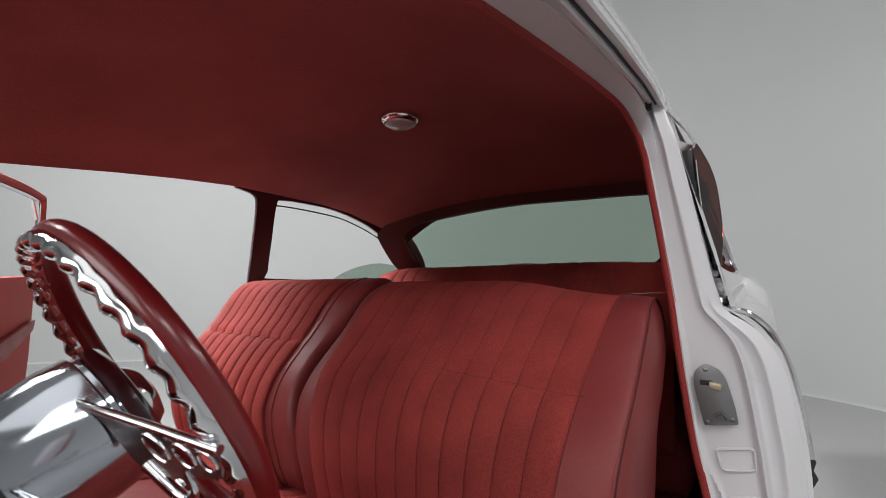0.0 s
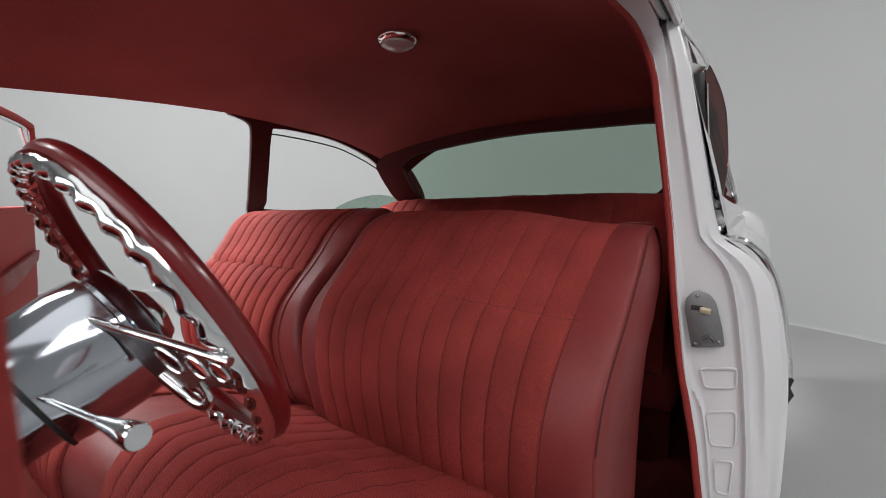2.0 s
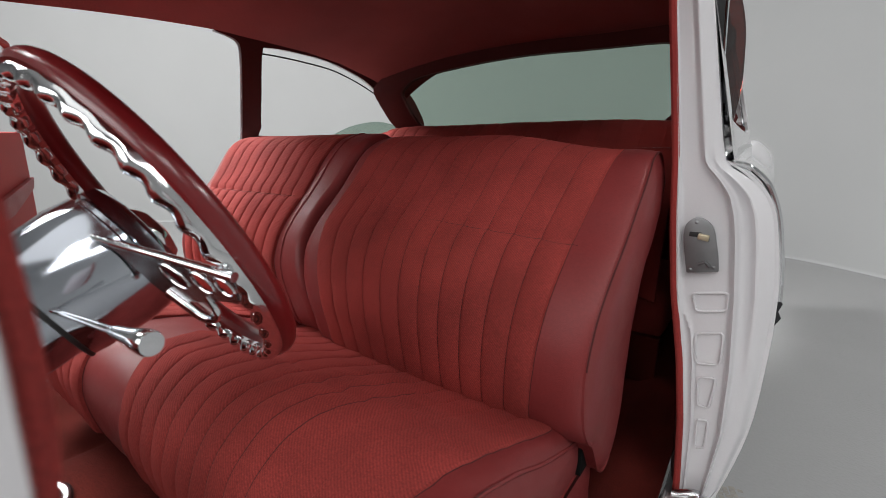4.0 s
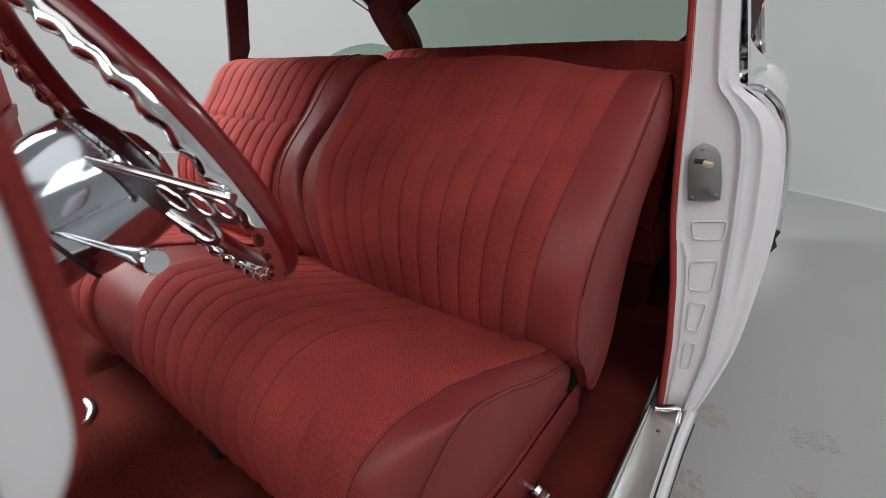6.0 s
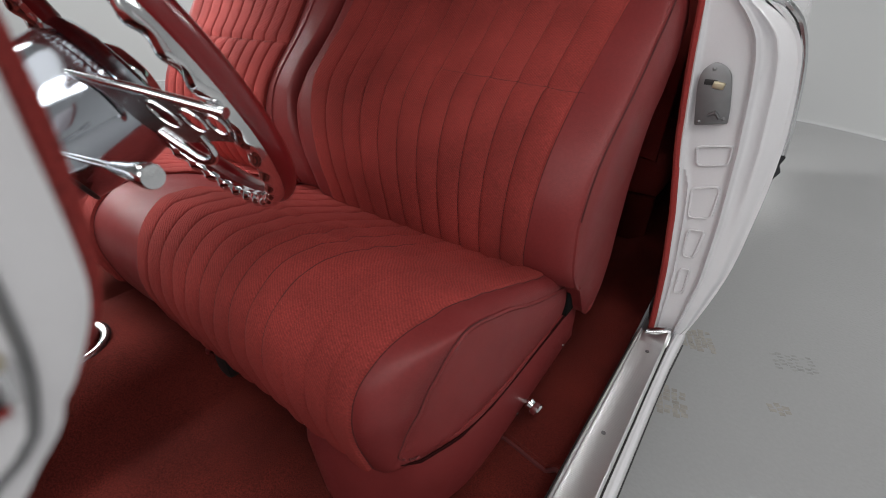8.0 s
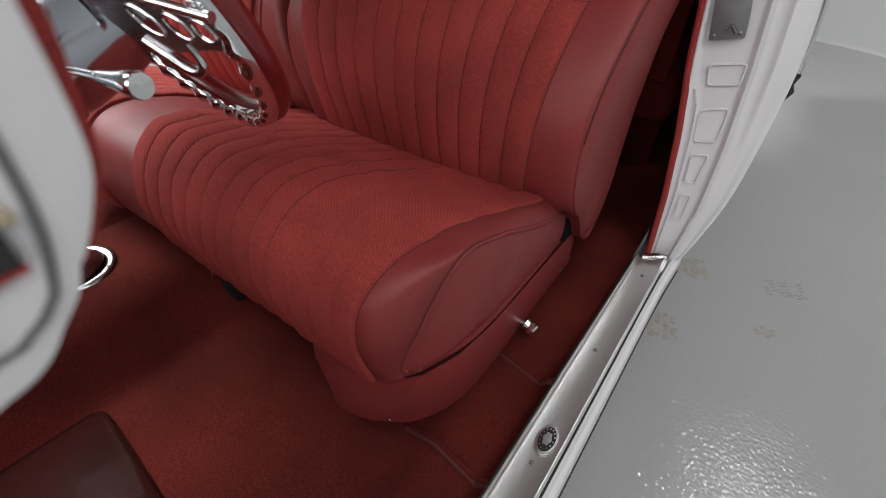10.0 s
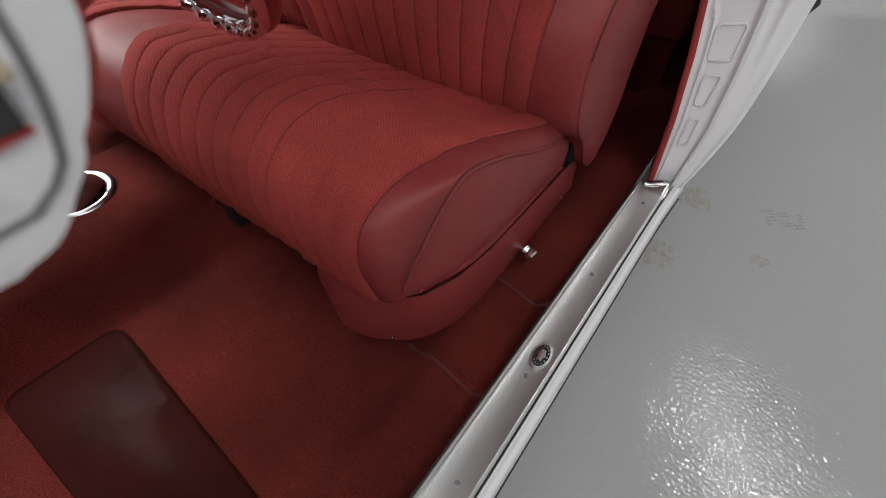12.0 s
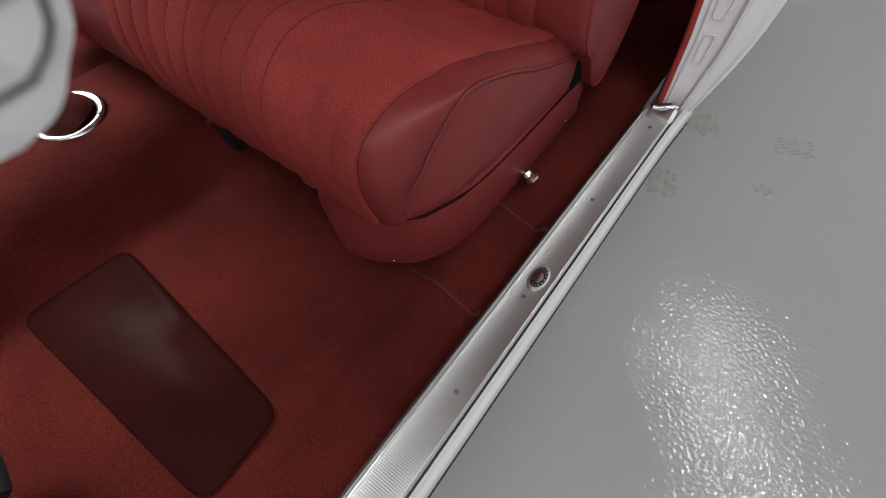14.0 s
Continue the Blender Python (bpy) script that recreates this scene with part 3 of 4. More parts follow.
part("pedal_arm", tube([PEDAL, PEDAL + (0, -0.03, -0.02), PEDAL + (-0.01, -0.12, 0.10), PEDAL + (-0.01, -0.20, 0.22)], 0.008, 8), BLACK, pedal, "black pedal arm")

# Door sill plate.
sill = thing("sill_plate", (0.745, -0.5, 0.395), "ribbed aluminium door sill plate with oval badge", "sill plate")
rows = []
across_sill = [0.7140, 0.7148, 0.7156, 0.7166, 0.7178, 0.7190, 0.7204, 0.7225, 0.7232, 0.7440, 0.7640, 0.7647, 0.7660, 0.7680, 0.7700, 0.7710]
for y in np.linspace(-1.15, -0.035, 1488):
    row = []
    for x in across_sill:
        rib = -0.00030 * (0.5 - 0.5 * math.cos(2 * math.pi * y / 0.0030)) if 0.7230 < x < 0.7645 and y < -0.07 else 0
        lip = 0.0042 * math.exp(-((x - 0.7160) / 0.0022) ** 2) + 0.0016 * math.exp(-((x - 0.7205) / 0.0014) ** 2) - 0.004 * ease((x - 0.765) / 0.006)
        row.append((x + 0.018 * (y + 0.45), y, 0.400 + rib + lip + 0.018 * ease((y + 0.06) / 0.03) * ease((x - 0.735) / 0.03)))
    rows.append(row)
part("plate", sheet(rows, (0, 0, -0.003)), ALU, sill)
fold = [[(0.7345 + 0.041 * u, -0.041 + 0.016 * (1 - math.cos(v * 1.35)) + 0.004 * u, 0.4005 + 0.020 * math.sin(v * 1.35) * (0.35 + 0.65 * ease(u / 0.8)) + 0.0025 * math.sin(v * 3.14)) for u in np.linspace(0, 1, 14)] for v in np.linspace(0, 1, 9)]
part("end_fold", sheet(fold, (0, 0.0012, -0.0012)), STEEL, sill, "bright folded end of the sill plate")
for y in (-0.094, -0.318, -0.539, -0.705, -0.93):
    part("screw", lathe([(0, 0.0036), (0.0012, 0.0033), (0.0016, 0.0012), (0.0008, 0)], (0.751 if y > -0.2 else 0.742, y, 0.4005), (0, 0, 1), 12), GREY_METAL, sill, "sunk sill screw")
oval = lambda k, z: [(0.744 + 0.0135 * k * math.cos(a), -0.500 + 0.024 * k * math.sin(a), z) for a in np.linspace(0, 2 * math.pi, 28, endpoint=False)]
badge = part("badge", prism(oval(1.0, 0.4005), (0, 0, 0.002), 0.0006), ALU, sill, "oval bright badge with black enamel")
part("enamel", prism(oval(0.80, 0.4024), (0, 0, 0.0006)), BADGE, badge)
part("emblem", prism([(0.744 + 0.0056 * math.cos(a) * (1 + 0.12 * math.cos(6 * a)), -0.50 + 0.0100 * math.sin(a) * (1 + 0.12 * math.cos(6 * a)), 0.4029) for a in np.linspace(0, 2 * math.pi, 24, endpoint=False)], (0, 0, 0.0008)), CHROME, badge)
for k in range(14):
    a = 2 * math.pi * k / 14
    part("mark", block(0.744 + 0.0087 * math.cos(a), -0.50 + 0.0158 * math.sin(a), 0.4032, 0.0018, 0.0024, 0.0006, 0), CHROME, badge, smooth=False)
rows = [[(x + 0.018 * (y + 0.45) + 0.006 * ease((y + 0.1) / 0.1), y, z) for x, z in smooth_path([(0.7725, 0.393), (0.775, 0.389), (0.778, 0.383), (0.784, 0.378), (0.787, 0.355), (0.784, 0.32), (0.775, 0.28), (0.74, 0.25)], 4)] for y in np.linspace(-1.2, 0.04, 12)]
part("rocker_panel", sheet(rows, (-0.004, 0, -0.004)), WHITE, car, "white rocker panel below the door opening")
part("sill_seal", tube([(0.7705 + 0.018 * (y + 0.45), y, 0.3955) for y in np.linspace(-1.15, -0.05, 10)], 0.0018, 6), BLACK, car)
part("rocker_seal", tube([(0.7872 + 0.018 * (y + 0.45) + 0.006 * ease((y + 0.1) / 0.1), y, 0.351) for y in np.linspace(-1.15, 0.03, 14)], 0.0016, 6), BLACK, car)
part("sill_seal", tube([(0.7130 + 0.018 * (y + 0.45), y, 0.4005) for y in np.linspace(-1.15, -0.05, 10)], 0.0018, 6), BLACK, car)

# Front windscreen pillar knee beside the camera's way, white with red inner welt.
knee = [(-0.8050, 1.040), (-0.7965, 0.990), (-0.7950, 0.970), (-0.7951, 0.955), (-0.7953, 0.943), (-0.7957, 0.9344), (-0.7966, 0.9274), (-0.7985, 0.9220), (-0.8018, 0.9157), (-0.8050, 0.9108), (-0.8070, 0.9085),
        (-0.8086, 0.9050), (-0.8108, 0.9020), (-0.8145, 0.8983), (-0.8185, 0.8938), (-0.8232, 0.8905), (-0.8288, 0.8890), (-0.8345, 0.8882), (-0.8690, 0.8900)]
post = thing("windscreen_pillar", (0.70, -0.86, 0.89), "white windscreen pillar knee with red inner welt", "car pillar")
outline = smooth_path(knee, 4)
part("knee", prism([(0.694, y, z) for y, z in outline + [np.array((-0.89, 0.92)), np.array((-0.89, 1.04))]], (0.014, 0, 0), 0.004), WHITE, post)
SEAL = smooth_path([(-0.8160, 1.040), (-0.8085, 0.975), (-0.8078, 0.945), (-0.8085, 0.930), (-0.8100, 0.9185), (-0.8132, 0.9083), (-0.8148, 0.9060), (-0.8171, 0.9036), (-0.8191, 0.9024), (-0.8216, 0.9010), (-0.8262, 0.9001), (-0.8690, 0.8990)], 4)
part("knee_flange", prism([(0.7055, y, z) for y, z in SEAL + [np.array((-0.89, 0.93)), np.array((-0.89, 1.05))]], (0.0035, 0, 0), 0.0012), WHITE, post, "white inner flange")
part("weather_seal", tube([(0.7082, y, z) for y, z in SEAL], 0.0012, 8), GREY_METAL, post, "grey weather seal")
part("window_stop", prism([(0.7088, y, z) for y, z in [(-0.8140, 0.9235), (-0.8144, 0.9160), (-0.8155, 0.9153), (-0.8240, 0.9157), (-0.8240, 0.9290), (-0.8160, 0.9290)]], (0.002, 0, 0), 0.0008), BADGE, post, "dark rubber window stop")
part("stop_bracket", prism([(0.7088, y, z) for y, z in [(-0.8118, 0.9240), (-0.8116, 0.9205), (-0.8127, 0.9160), (-0.8137, 0.9163), (-0.8132, 0.9205), (-0.8134, 0.9240)]], (0.0026, 0, 0), 0.0004), CHROME, post, "chrome stop bracket")
part("red_fillet", prism([(0.7088, y, z) for y, z in [(-0.8138, 0.9155), (-0.8140, 0.9147), (-0.8220, 0.9140), (-0.8220, 0.9152)]], (0.0022, 0, 0), 0.0003), TRIM_RED, post, "red paint fillet")
part("stop_bolt", lathe([(0, 0.0016), (0.0020, 0.0015), (0.0026, 0)], (0.7105, -0.8128, 0.9252), (1, 0, 0), 10), BRASS, post, "yellowed bolt head")
part("inner_welt", tube(smooth_path([(0.690, -0.8105, 1.06), (0.690, -0.7965, 1.01), (0.690, -0.7945, 0.98), (0.690, -0.7937, 0.955), (0.690, -0.7950, 0.935), (0.691, -0.7990, 0.918), (0.693, -0.8085, 0.906)], 5), 0.0055, 8), WINDLACE, post, "red cloth welt")


# ---- seats ----
def padded(x0, x1, loop, place, stations, fabric_on, parent, names, seams, stitch_top=2.0, caps=True, side=None):
    """A cushion swept across x. loop: closed profile in (y, z); place(x, k, y, z, normal) shifts a point; fabric_on(x, k) picks the cloth field."""
    pts = smooth_path(loop, 7, True)
    n = len(pts)
    nor = []
    area = sum(pts[i - 1][0] * pts[i][1] - pts[i][0] * pts[i - 1][1] for i in range(n))
    for i in range(n):
        d = pts[(i + 1) % n] - pts[i - 1]
        d /= np.linalg.norm(d)
        q = np.array((d[1], -d[0])) * (1 if area > 0 else -1)
        nor.append(q)
    rows = [[place(x, k, pts[k], nor[k]) for k in range(n)] for x in stations]
    v, f = grid(rows, False, True)
    cloth, hide = [], []
    for i in range(len(stations) - 1):
        for k in range(n):
            q = f[i * n + k]
            (cloth if fabric_on((stations[i] + stations[i + 1]) / 2, pts[k]) else hide).append(q)
    m = len(stations)
    if caps:
        for base, flip in ((0, False), ((m - 1) * n, True)):
            ring = [np.array(v[base + k]) for k in range(n)]
            c, idx = np.mean(ring, axis=0), [base + k for k in range(n)]
            for f in (0.9, 0.72, 0.5, 0.28, 0.1):
                start = len(v)
                more = [c + (q - c) * f + np.array(((0.010 if flip else -0.010) * (1 - f * f), 0, 0)) for q in ring]
                if flip and side:
                    more = [np.array((side(q[1], q[2]) + 0.010 * (1 - f ** 4), q[1], q[2])) for q in more]
                v = v + [tuple(q) for q in more]
                nxt = [start + k for k in range(n)]
                for k in range(n):
                    quad = (idx[k], idx[(k + 1) % n], nxt[(k + 1) % n], nxt[k])
                    hide.append(quad if flip else quad[::-1])
                idx = nxt
            hide.append(tuple(idx) if flip else tuple(idx[::-1]))
    shell = part(names[0], (v, hide), VINYL, parent, names[1])
    panel = part(names[2], (v, cloth), FABRIC, shell, names[3])
    sv, sf = [], []
    for x in seams:
        i = min(range(m), key=lambda q: abs(stations[q] - x))
        line = [k for k in range(n) if (fabric_on(x + 0.004, pts[k]) or fabric_on(x - 0.004, pts[k])) and pts[k][1] < stitch_top]
        cut = next((q for q in range(1, len(line)) if line[q] != line[q - 1] + 1), 0)
        line = line[cut:] + line[:cut]
        tv, tf = tube([np.array(rows[i][k]) for k in line], [0.0009 if x < 0 or names[0] == 'cushion' else 0.0004 + 0.0005 * ease((0.885 - pts[k][1]) / 0.05) for k in line], 5)
        sf += [tuple(len(sv) + q for q in face) for face in tf]
        sv += list(tv)
    part("stitching", (sv, sf), THREAD, panel, "dark red seam stitching")
    return shell, rows, pts


def pleat(x, a, b, count, depth):
    """Height of sewn channels across a field from a to b: zero outside."""
    if not a < x < b:
        return 0.0
    s = ((x - a) / (b - a) * count) % 1.0
    return depth * (0.55 * (1 - abs(2 * s - 1) ** 10) + 0.45 * (1 - (2 * s - 1) ** 2))


def across(x0, x1, fields, fine=0.005):
    """Stations over x, dense in the pleated fields and at the ends."""
    xs = set(np.round(np.linspace(x0, x1, 24), 4))
    for a, b, n in fields:
        w = (b - a) / n
        xs |= {round(a + (i + q) * w, 4) for i in range(n) for q in (0.0, 0.035, 0.09, 0.2, 0.35, 0.5, 0.65, 0.8, 0.91, 0.965)} | {round(b, 4)}
    for e in (0.003, 0.008, 0.015, 0.025, 0.04):
        xs |= {round(x0 + e, 4), round(x1 - e, 4)}
    last = max(b for a, b, n in fields)
    xs |= {round(last + (x1 - last) * q / 12, 4) for q in range(13)}
    return sorted(float(x) for x in xs)


bench = thing("bench_seat", (0.02, -0.38, 0.37), "red cloth and vinyl front bench seat with split backrest", "bench seat")

BACK = [(-0.235, 0.572), (-0.258, 0.610), (-0.270, 0.660), (-0.272, 0.710), (-0.262, 0.755), (-0.240, 0.800), (-0.205, 0.845), (-0.165, 0.885), (-0.118, 0.935), (-0.078, 0.972),
        (-0.040, 0.992), (0.000, 1.000), (0.032, 0.988), (0.040, 0.950), (0.010, 0.900), (-0.014, 0.840), (-0.020, 0.760), (-0.030, 0.670), (-0.048, 0.570), (-0.075, 0.475),
        (-0.110, 0.452), (-0.150, 0.475), (-0.180, 0.520), (-0.205, 0.555)]
SEAM_DROP = 0.025
BACK_END = [(y + (0.014 if i < 10 else 0.004), z - (0.008 if 9 <= i <= 12 else 0.0)) for i, (y, z) in enumerate(BACK)]


def backrest(x0, x1, f0, f1, count, seam_z, upper, shift, left, right, names, rolled=False):
    """left, right: tables of height and cloth edge; rolled: the outer end wraps round to a piped side panel."""
    rim = smooth_path(BACK_END, 7, True)

    def place(x, k, p, nrm):
        y, z = p
        front = ease((-nrm[0]) * 1.6) if z > 0.5 else 0.3
        line = seam_z - SEAM_DROP * ((x - f0) / (f1 - f0)) if rolled else seam_z
        d = front * pleat(x, f0, f1, count, 0.0058 * (upper + (1 - upper) * ease((line + 0.01 - z) / 0.03)))
        if f0 < x < f1:
            tight = ease((x - f0 - 0.2) / 0.2) if rolled else 1.0
            d -= front * (0.0040 if rolled else 0.0065) * tight * math.exp(-((z - line) / 0.005) ** 2)
            d += front * 0.004
        for e, r in ((x - x0, 0.030),) if rolled else ((x - x0, 0.022), (x1 - x, 0.026)):
            if e < r:
                d -= r * 0.62 * (1 - math.sqrt(max(0.0, 1 - (1 - e / r) ** 2)))
        d += 0.003 * noise.noise((x * 6, y * 6, z * 6))
        l0, l1 = lerp_table(left, z)
        r0, r1 = lerp_table(right, z)
        q = np.array((y + d * nrm[0], z + d * nrm[1]))
        xx = float(np.interp(x, [x0, f0, f1, x1], [l0, l1, r0, r1]))
        if rolled and x > f1:
            a = (x - f1) / (x1 - f1) * math.pi / 2
            xx = r0 + (r1 - r0) * math.sin(a)
            q = q + (rim[k] - q) * (1 - math.cos(a))
        return (xx, q[0] + shift[0], q[1] + shift[1] + (0.026 * (1 - ease((xx - 0.33) / 0.26)) if rolled else 0.016) * ease((z - 0.90) / 0.1))

    def cloth(x, p):
        y, z = p
        return f0 < x < f1 and 0.565 < z and y < (0.0 if z > 0.9 else -0.2 + (z - 0.6) * 0.4)

    return padded(x0, x1, BACK, place, across(x0, x1, [(f0, f1, count)], 0.006), cloth, bench, names, [f0 + (f1 - f0) * i / count for i in range(count + 1)], 2.0, True, (lambda y, z: lerp_table(right, z)[1] + 0.004) if rolled else None)


shell, rows, pts = backrest(0.030, 0.645, 0.095, 0.585, 11, 0.885, 0.62, (0, 0),
                            [(0.56, 0.048, 0.115), (0.65, 0.046, 0.112), (0.72, 0.026, 0.095), (0.79, 0.004, 0.066), (0.836, 0.003, 0.048), (0.896, 0.008, 0.045), (0.96, 0.020, 0.063), (1.0, 0.036, 0.088)],
                            [(0.45, 0.548, 0.632), (0.56, 0.550, 0.634), (0.61, 0.554, 0.632), (0.69, 0.563, 0.632), (0.776, 0.570, 0.637), (0.86, 0.578, 0.646), (0.942, 0.590, 0.650), (1.0, 0.596, 0.646)],
                            ("backrest", "red vinyl driver's backrest", "cloth_panel", "red ribbed cloth panel with sewn channels"), True)
def cross_seam(grid_rows, x0, x1, height):
    """A stitched line across a backrest's face at a height that changes evenly from x0 to x1."""
    line = []
    for r in grid_rows:
        face = np.array([p for p in r[:70]])
        if x0 < face[20][0] < x1:
            z = height[0] + (height[1] - height[0]) * (face[20][0] - x0) / (x1 - x0)
            line.append([np.interp(z, face[:, 2], face[:, a]) for a in (0, 1)] + [z])
    n = len(line)
    return tube([np.array(p) + (0, -0.0002, 0) for p in line], [0.0001 + 0.0003 * ease(3 * i / n) for i in range(n)], 5)


part("seam", cross_seam(rows, 0.32, 0.575, (0.874, 0.860)), THREAD, shell, "dark sewn seam across the cloth")
part("piping", tube([np.array(rows[-1][k]) for k in range(0, len(pts), 2)], 0.0034, 6, True), VINYL, shell, "sewn vinyl piping")
part("piping_seam", tube([np.array(rows[-1][k]) + (0.0022, -0.0032, 0.0010) for k in range(20, len(pts) // 2 - 6, 2)], 0.0014, 5), THREAD, shell, "dark seam beside the piping")
shell2, rows2, pts2 = backrest(-0.600, 0.022, -0.555, -0.105, 10, 0.868, 0.9, (0.012, 0.020),
                               [(0.55, -0.545, -0.500), (0.80, -0.555, -0.510), (0.866, -0.568, -0.524), (0.913, -0.577, -0.538), (0.955, -0.590, -0.556), (1.0, -0.605, -0.566)],
                               [(0.5, -0.060, 0.030), (0.64, -0.062, 0.034), (0.73, -0.087, 0.008), (0.79, -0.088, -0.009), (0.86, -0.080, -0.006), (0.94, -0.088, 0.008), (1.0, -0.076, 0.026)],
                               ("backrest", "red vinyl passenger's backrest", "cloth_panel", "bright red ribbed cloth panel with sewn channels"))
k0 = [i for i, p in enumerate(pts2) if p[0] < 0.0 and p[1] > 0.58 and i < len(pts2) // 2]
part("seam", cross_seam(rows2, -0.52, -0.11, (0.888, 0.888)), THREAD, shell2, "dark sewn seam across the cloth")
near = min(range(len(rows2)), key=lambda i: abs(rows2[i][0][0] + 0.035))
part("piping", tube([np.array(rows2[near][k]) for k in sorted(k0)], 0.003, 6), VINYL, shell2, "sewn vinyl seam")

SEAT = [(-0.592, 0.476), (-0.615, 0.522), (-0.626, 0.590), (-0.606, 0.640), (-0.545, 0.664), (-0.45, 0.657), (-0.35, 0.625), (-0.25, 0.590), (-0.16, 0.575), (-0.13, 0.53), (-0.18, 0.50), (-0.38, 0.490), (-0.52, 0.492)]
SEAT_END = [(-0.580, 0.502), (-0.580, 0.532), (-0.567, 0.572), (-0.545, 0.615), (-0.505, 0.658), (-0.425, 0.639), (-0.33, 0.594), (-0.23, 0.556), (-0.165, 0.535), (-0.140, 0.497), (-0.19, 0.478), (-0.38, 0.486), (-0.52, 0.497)]
SEAT_SIDE = [(-0.62, 0.520), (-0.60, 0.552), (-0.585, 0.570), (-0.565, 0.586), (-0.516, 0.602), (-0.446, 0.608), (-0.1, 0.608)]
rim_seat = smooth_path(SEAT_END, 7, True)


def seat_place(x, k, p, nrm):
    y, z = p
    topside = ease(nrm[1] * 1.5 + 0.2) if y > -0.57 else ease(-nrm[0] * 1.4 + 0.4)
    if nrm[1] < -0.4:
        topside = 0.0
    worn = 1 - 0.75 * ease((x - 0.24) / 0.2) * ease((y + 0.60) / 0.05) * ease((-0.30 - y) / 0.06)
    d = topside * (pleat(x, 0.0, 0.57, 13, 0.0038) * worn + pleat(x, -0.56, -0.145, 9, 0.0042))
    if 0.0 < x < 0.57 or -0.56 < x < -0.145:
        d -= topside * 0.0035 * math.exp(-((y + 0.43 - 0.012 * math.sin(x * 11)) / 0.008) ** 2)
        d += topside * 0.004
    if x + 0.60 < 0.05:
        d -= 0.035 * (1 - math.sqrt(max(0.0, 1 - (1 - (x + 0.60) / 0.05) ** 2)))
    d += 0.004 * noise.noise((x * 5, y * 5, z * 5)) + topside * 0.0026 * noise.noise((x * 16, y * 22, z * 9)) + topside * 0.0030 * ease((y + 0.56) / 0.06) * ease((-0.26 - y) / 0.08) * noise.noise((x * 9 + y * 14, y * 46, 3.1))
    pull = 0.055 * max(0.0, min(1.0, 1 - (y + 0.63) / 0.33)) ** 1.4
    c0 = float(np.interp(y, [-0.62, -0.60, -0.573, -0.525, -0.41], [0.075, 0.05, 0.02, -0.02, -0.03]))
    c1 = float(np.interp(y, [-0.62, -0.55, -0.45, -0.30], [0.546, 0.556, 0.572, 0.588]))
    side = lerp_table(SEAT_SIDE, rim_seat[k][0])[0]
    xx = float(np.interp(x, [-0.60, -0.56, -0.145, 0.0, 0.57, 0.62], [-0.60 + pull, -0.56 + pull * 0.8, -0.145 + 0.5 * c0, c0, c1, side]))
    q = np.array((y + d * nrm[0], z + d * nrm[1]))
    if x > 0.57:
        a = (x - 0.57) / 0.05 * math.pi / 2
        xx = c1 + (side - c1) * math.sin(a)
        q = q + (rim_seat[k] - q) * (1 - math.cos(a))
    return (xx, q[0], q[1])


def seat_cloth(x, p):
    y, z = p
    return (0.0 < x < 0.57 or -0.56 < x < -0.145) and (z > 0.57 or (y < -0.57 and z > 0.485))


cushion, rows, pts = padded(-0.60, 0.62, SEAT, seat_place, across(-0.60, 0.62, [(0.0, 0.57, 13), (-0.56, -0.145, 9)], 0.006), seat_cloth, bench, ("cushion", "red vinyl bench cushion", "cloth_panel", "red ribbed cloth seat panels with sewn channels"),
                             [0.57 * i / 13 for i in [*range(10), 13]] + [-0.56 + 0.415 * i / 9 for i in range(10)], side=lambda y, z: lerp_table(SEAT_SIDE, y)[0] - 0.002)
part("piping", tube([np.array(rows[-1][k]) for k in range(len(pts)) if pts[k][1] > 0.53 or pts[k][0] < -0.57], 0.0032, 6), VINYL, cushion, "sewn vinyl piping")
part("piping_seam", tube([np.array(rows[-1][k]) + (0.0006, -0.0022, 0.0026) for k in range(len(pts)) if (pts[k][1] > 0.53 or pts[k][0] < -0.57) and pts[k][0] < -0.17], 0.0013, 5), THREAD, cushion, "dark seam beside the piping")

# Skirt round the cushion's foot, seat frame, bolts and lever.
path = smooth_path([(0.405, -0.600), (0.44, -0.612), (0.473, -0.619), (0.513, -0.611), (0.55, -0.590), (0.577, -0.566), (0.602, -0.516), (0.611, -0.446), (0.611, -0.30), (0.610, -0.10)], 6)
rows = []
for t in np.linspace(0, 1, 9):
    puff = 0.004 * math.sin(math.pi * t)
    row = []
    for i, (x, y) in enumerate(path):
        low = 0.372 + 0.05 * ease((0.47 - x) / 0.065)
        high = 0.506 - 0.026 * ease((y + 0.55) / 0.4) - 0.022 * ease((0.575 - x) / 0.04)
        row.append((x + (puff + 0.002 * t) * ease((x - 0.5) / 0.1), y - (puff - 0.014 * t) * ease((0.59 - x) / 0.05) - (0.06 * t if i == len(path) - 1 else 0), low + t * (high - low)))
    rows.append(row)
skirt = part("skirt", sheet(rows, (-0.010, 0.008, 0)), VINYL, bench, "red vinyl seat skirt")
part("seat_frame", block(-0.04, -0.38, 0.47, 1.04, 0.32, 0.05, 0.01), BLACK, bench, "black steel seat frame")
for x in (0.45, -0.45):
    part("seat_track", block(x, -0.36, 0.40, 0.05, 0.36, 0.07, 0.01), GREY_METAL, bench, "grey seat track")
for x, y, z in [(0.548, -0.597, 0.386), (0.612, -0.160, 0.389), (0.612, -0.347, 0.378)]:
    part("skirt_screw", lathe([(0, 0.0032), (0.002, 0.003), (0.003, 0)], (x, y, z), (0.8, -0.4, 0.3), 8), CHROME, bench)
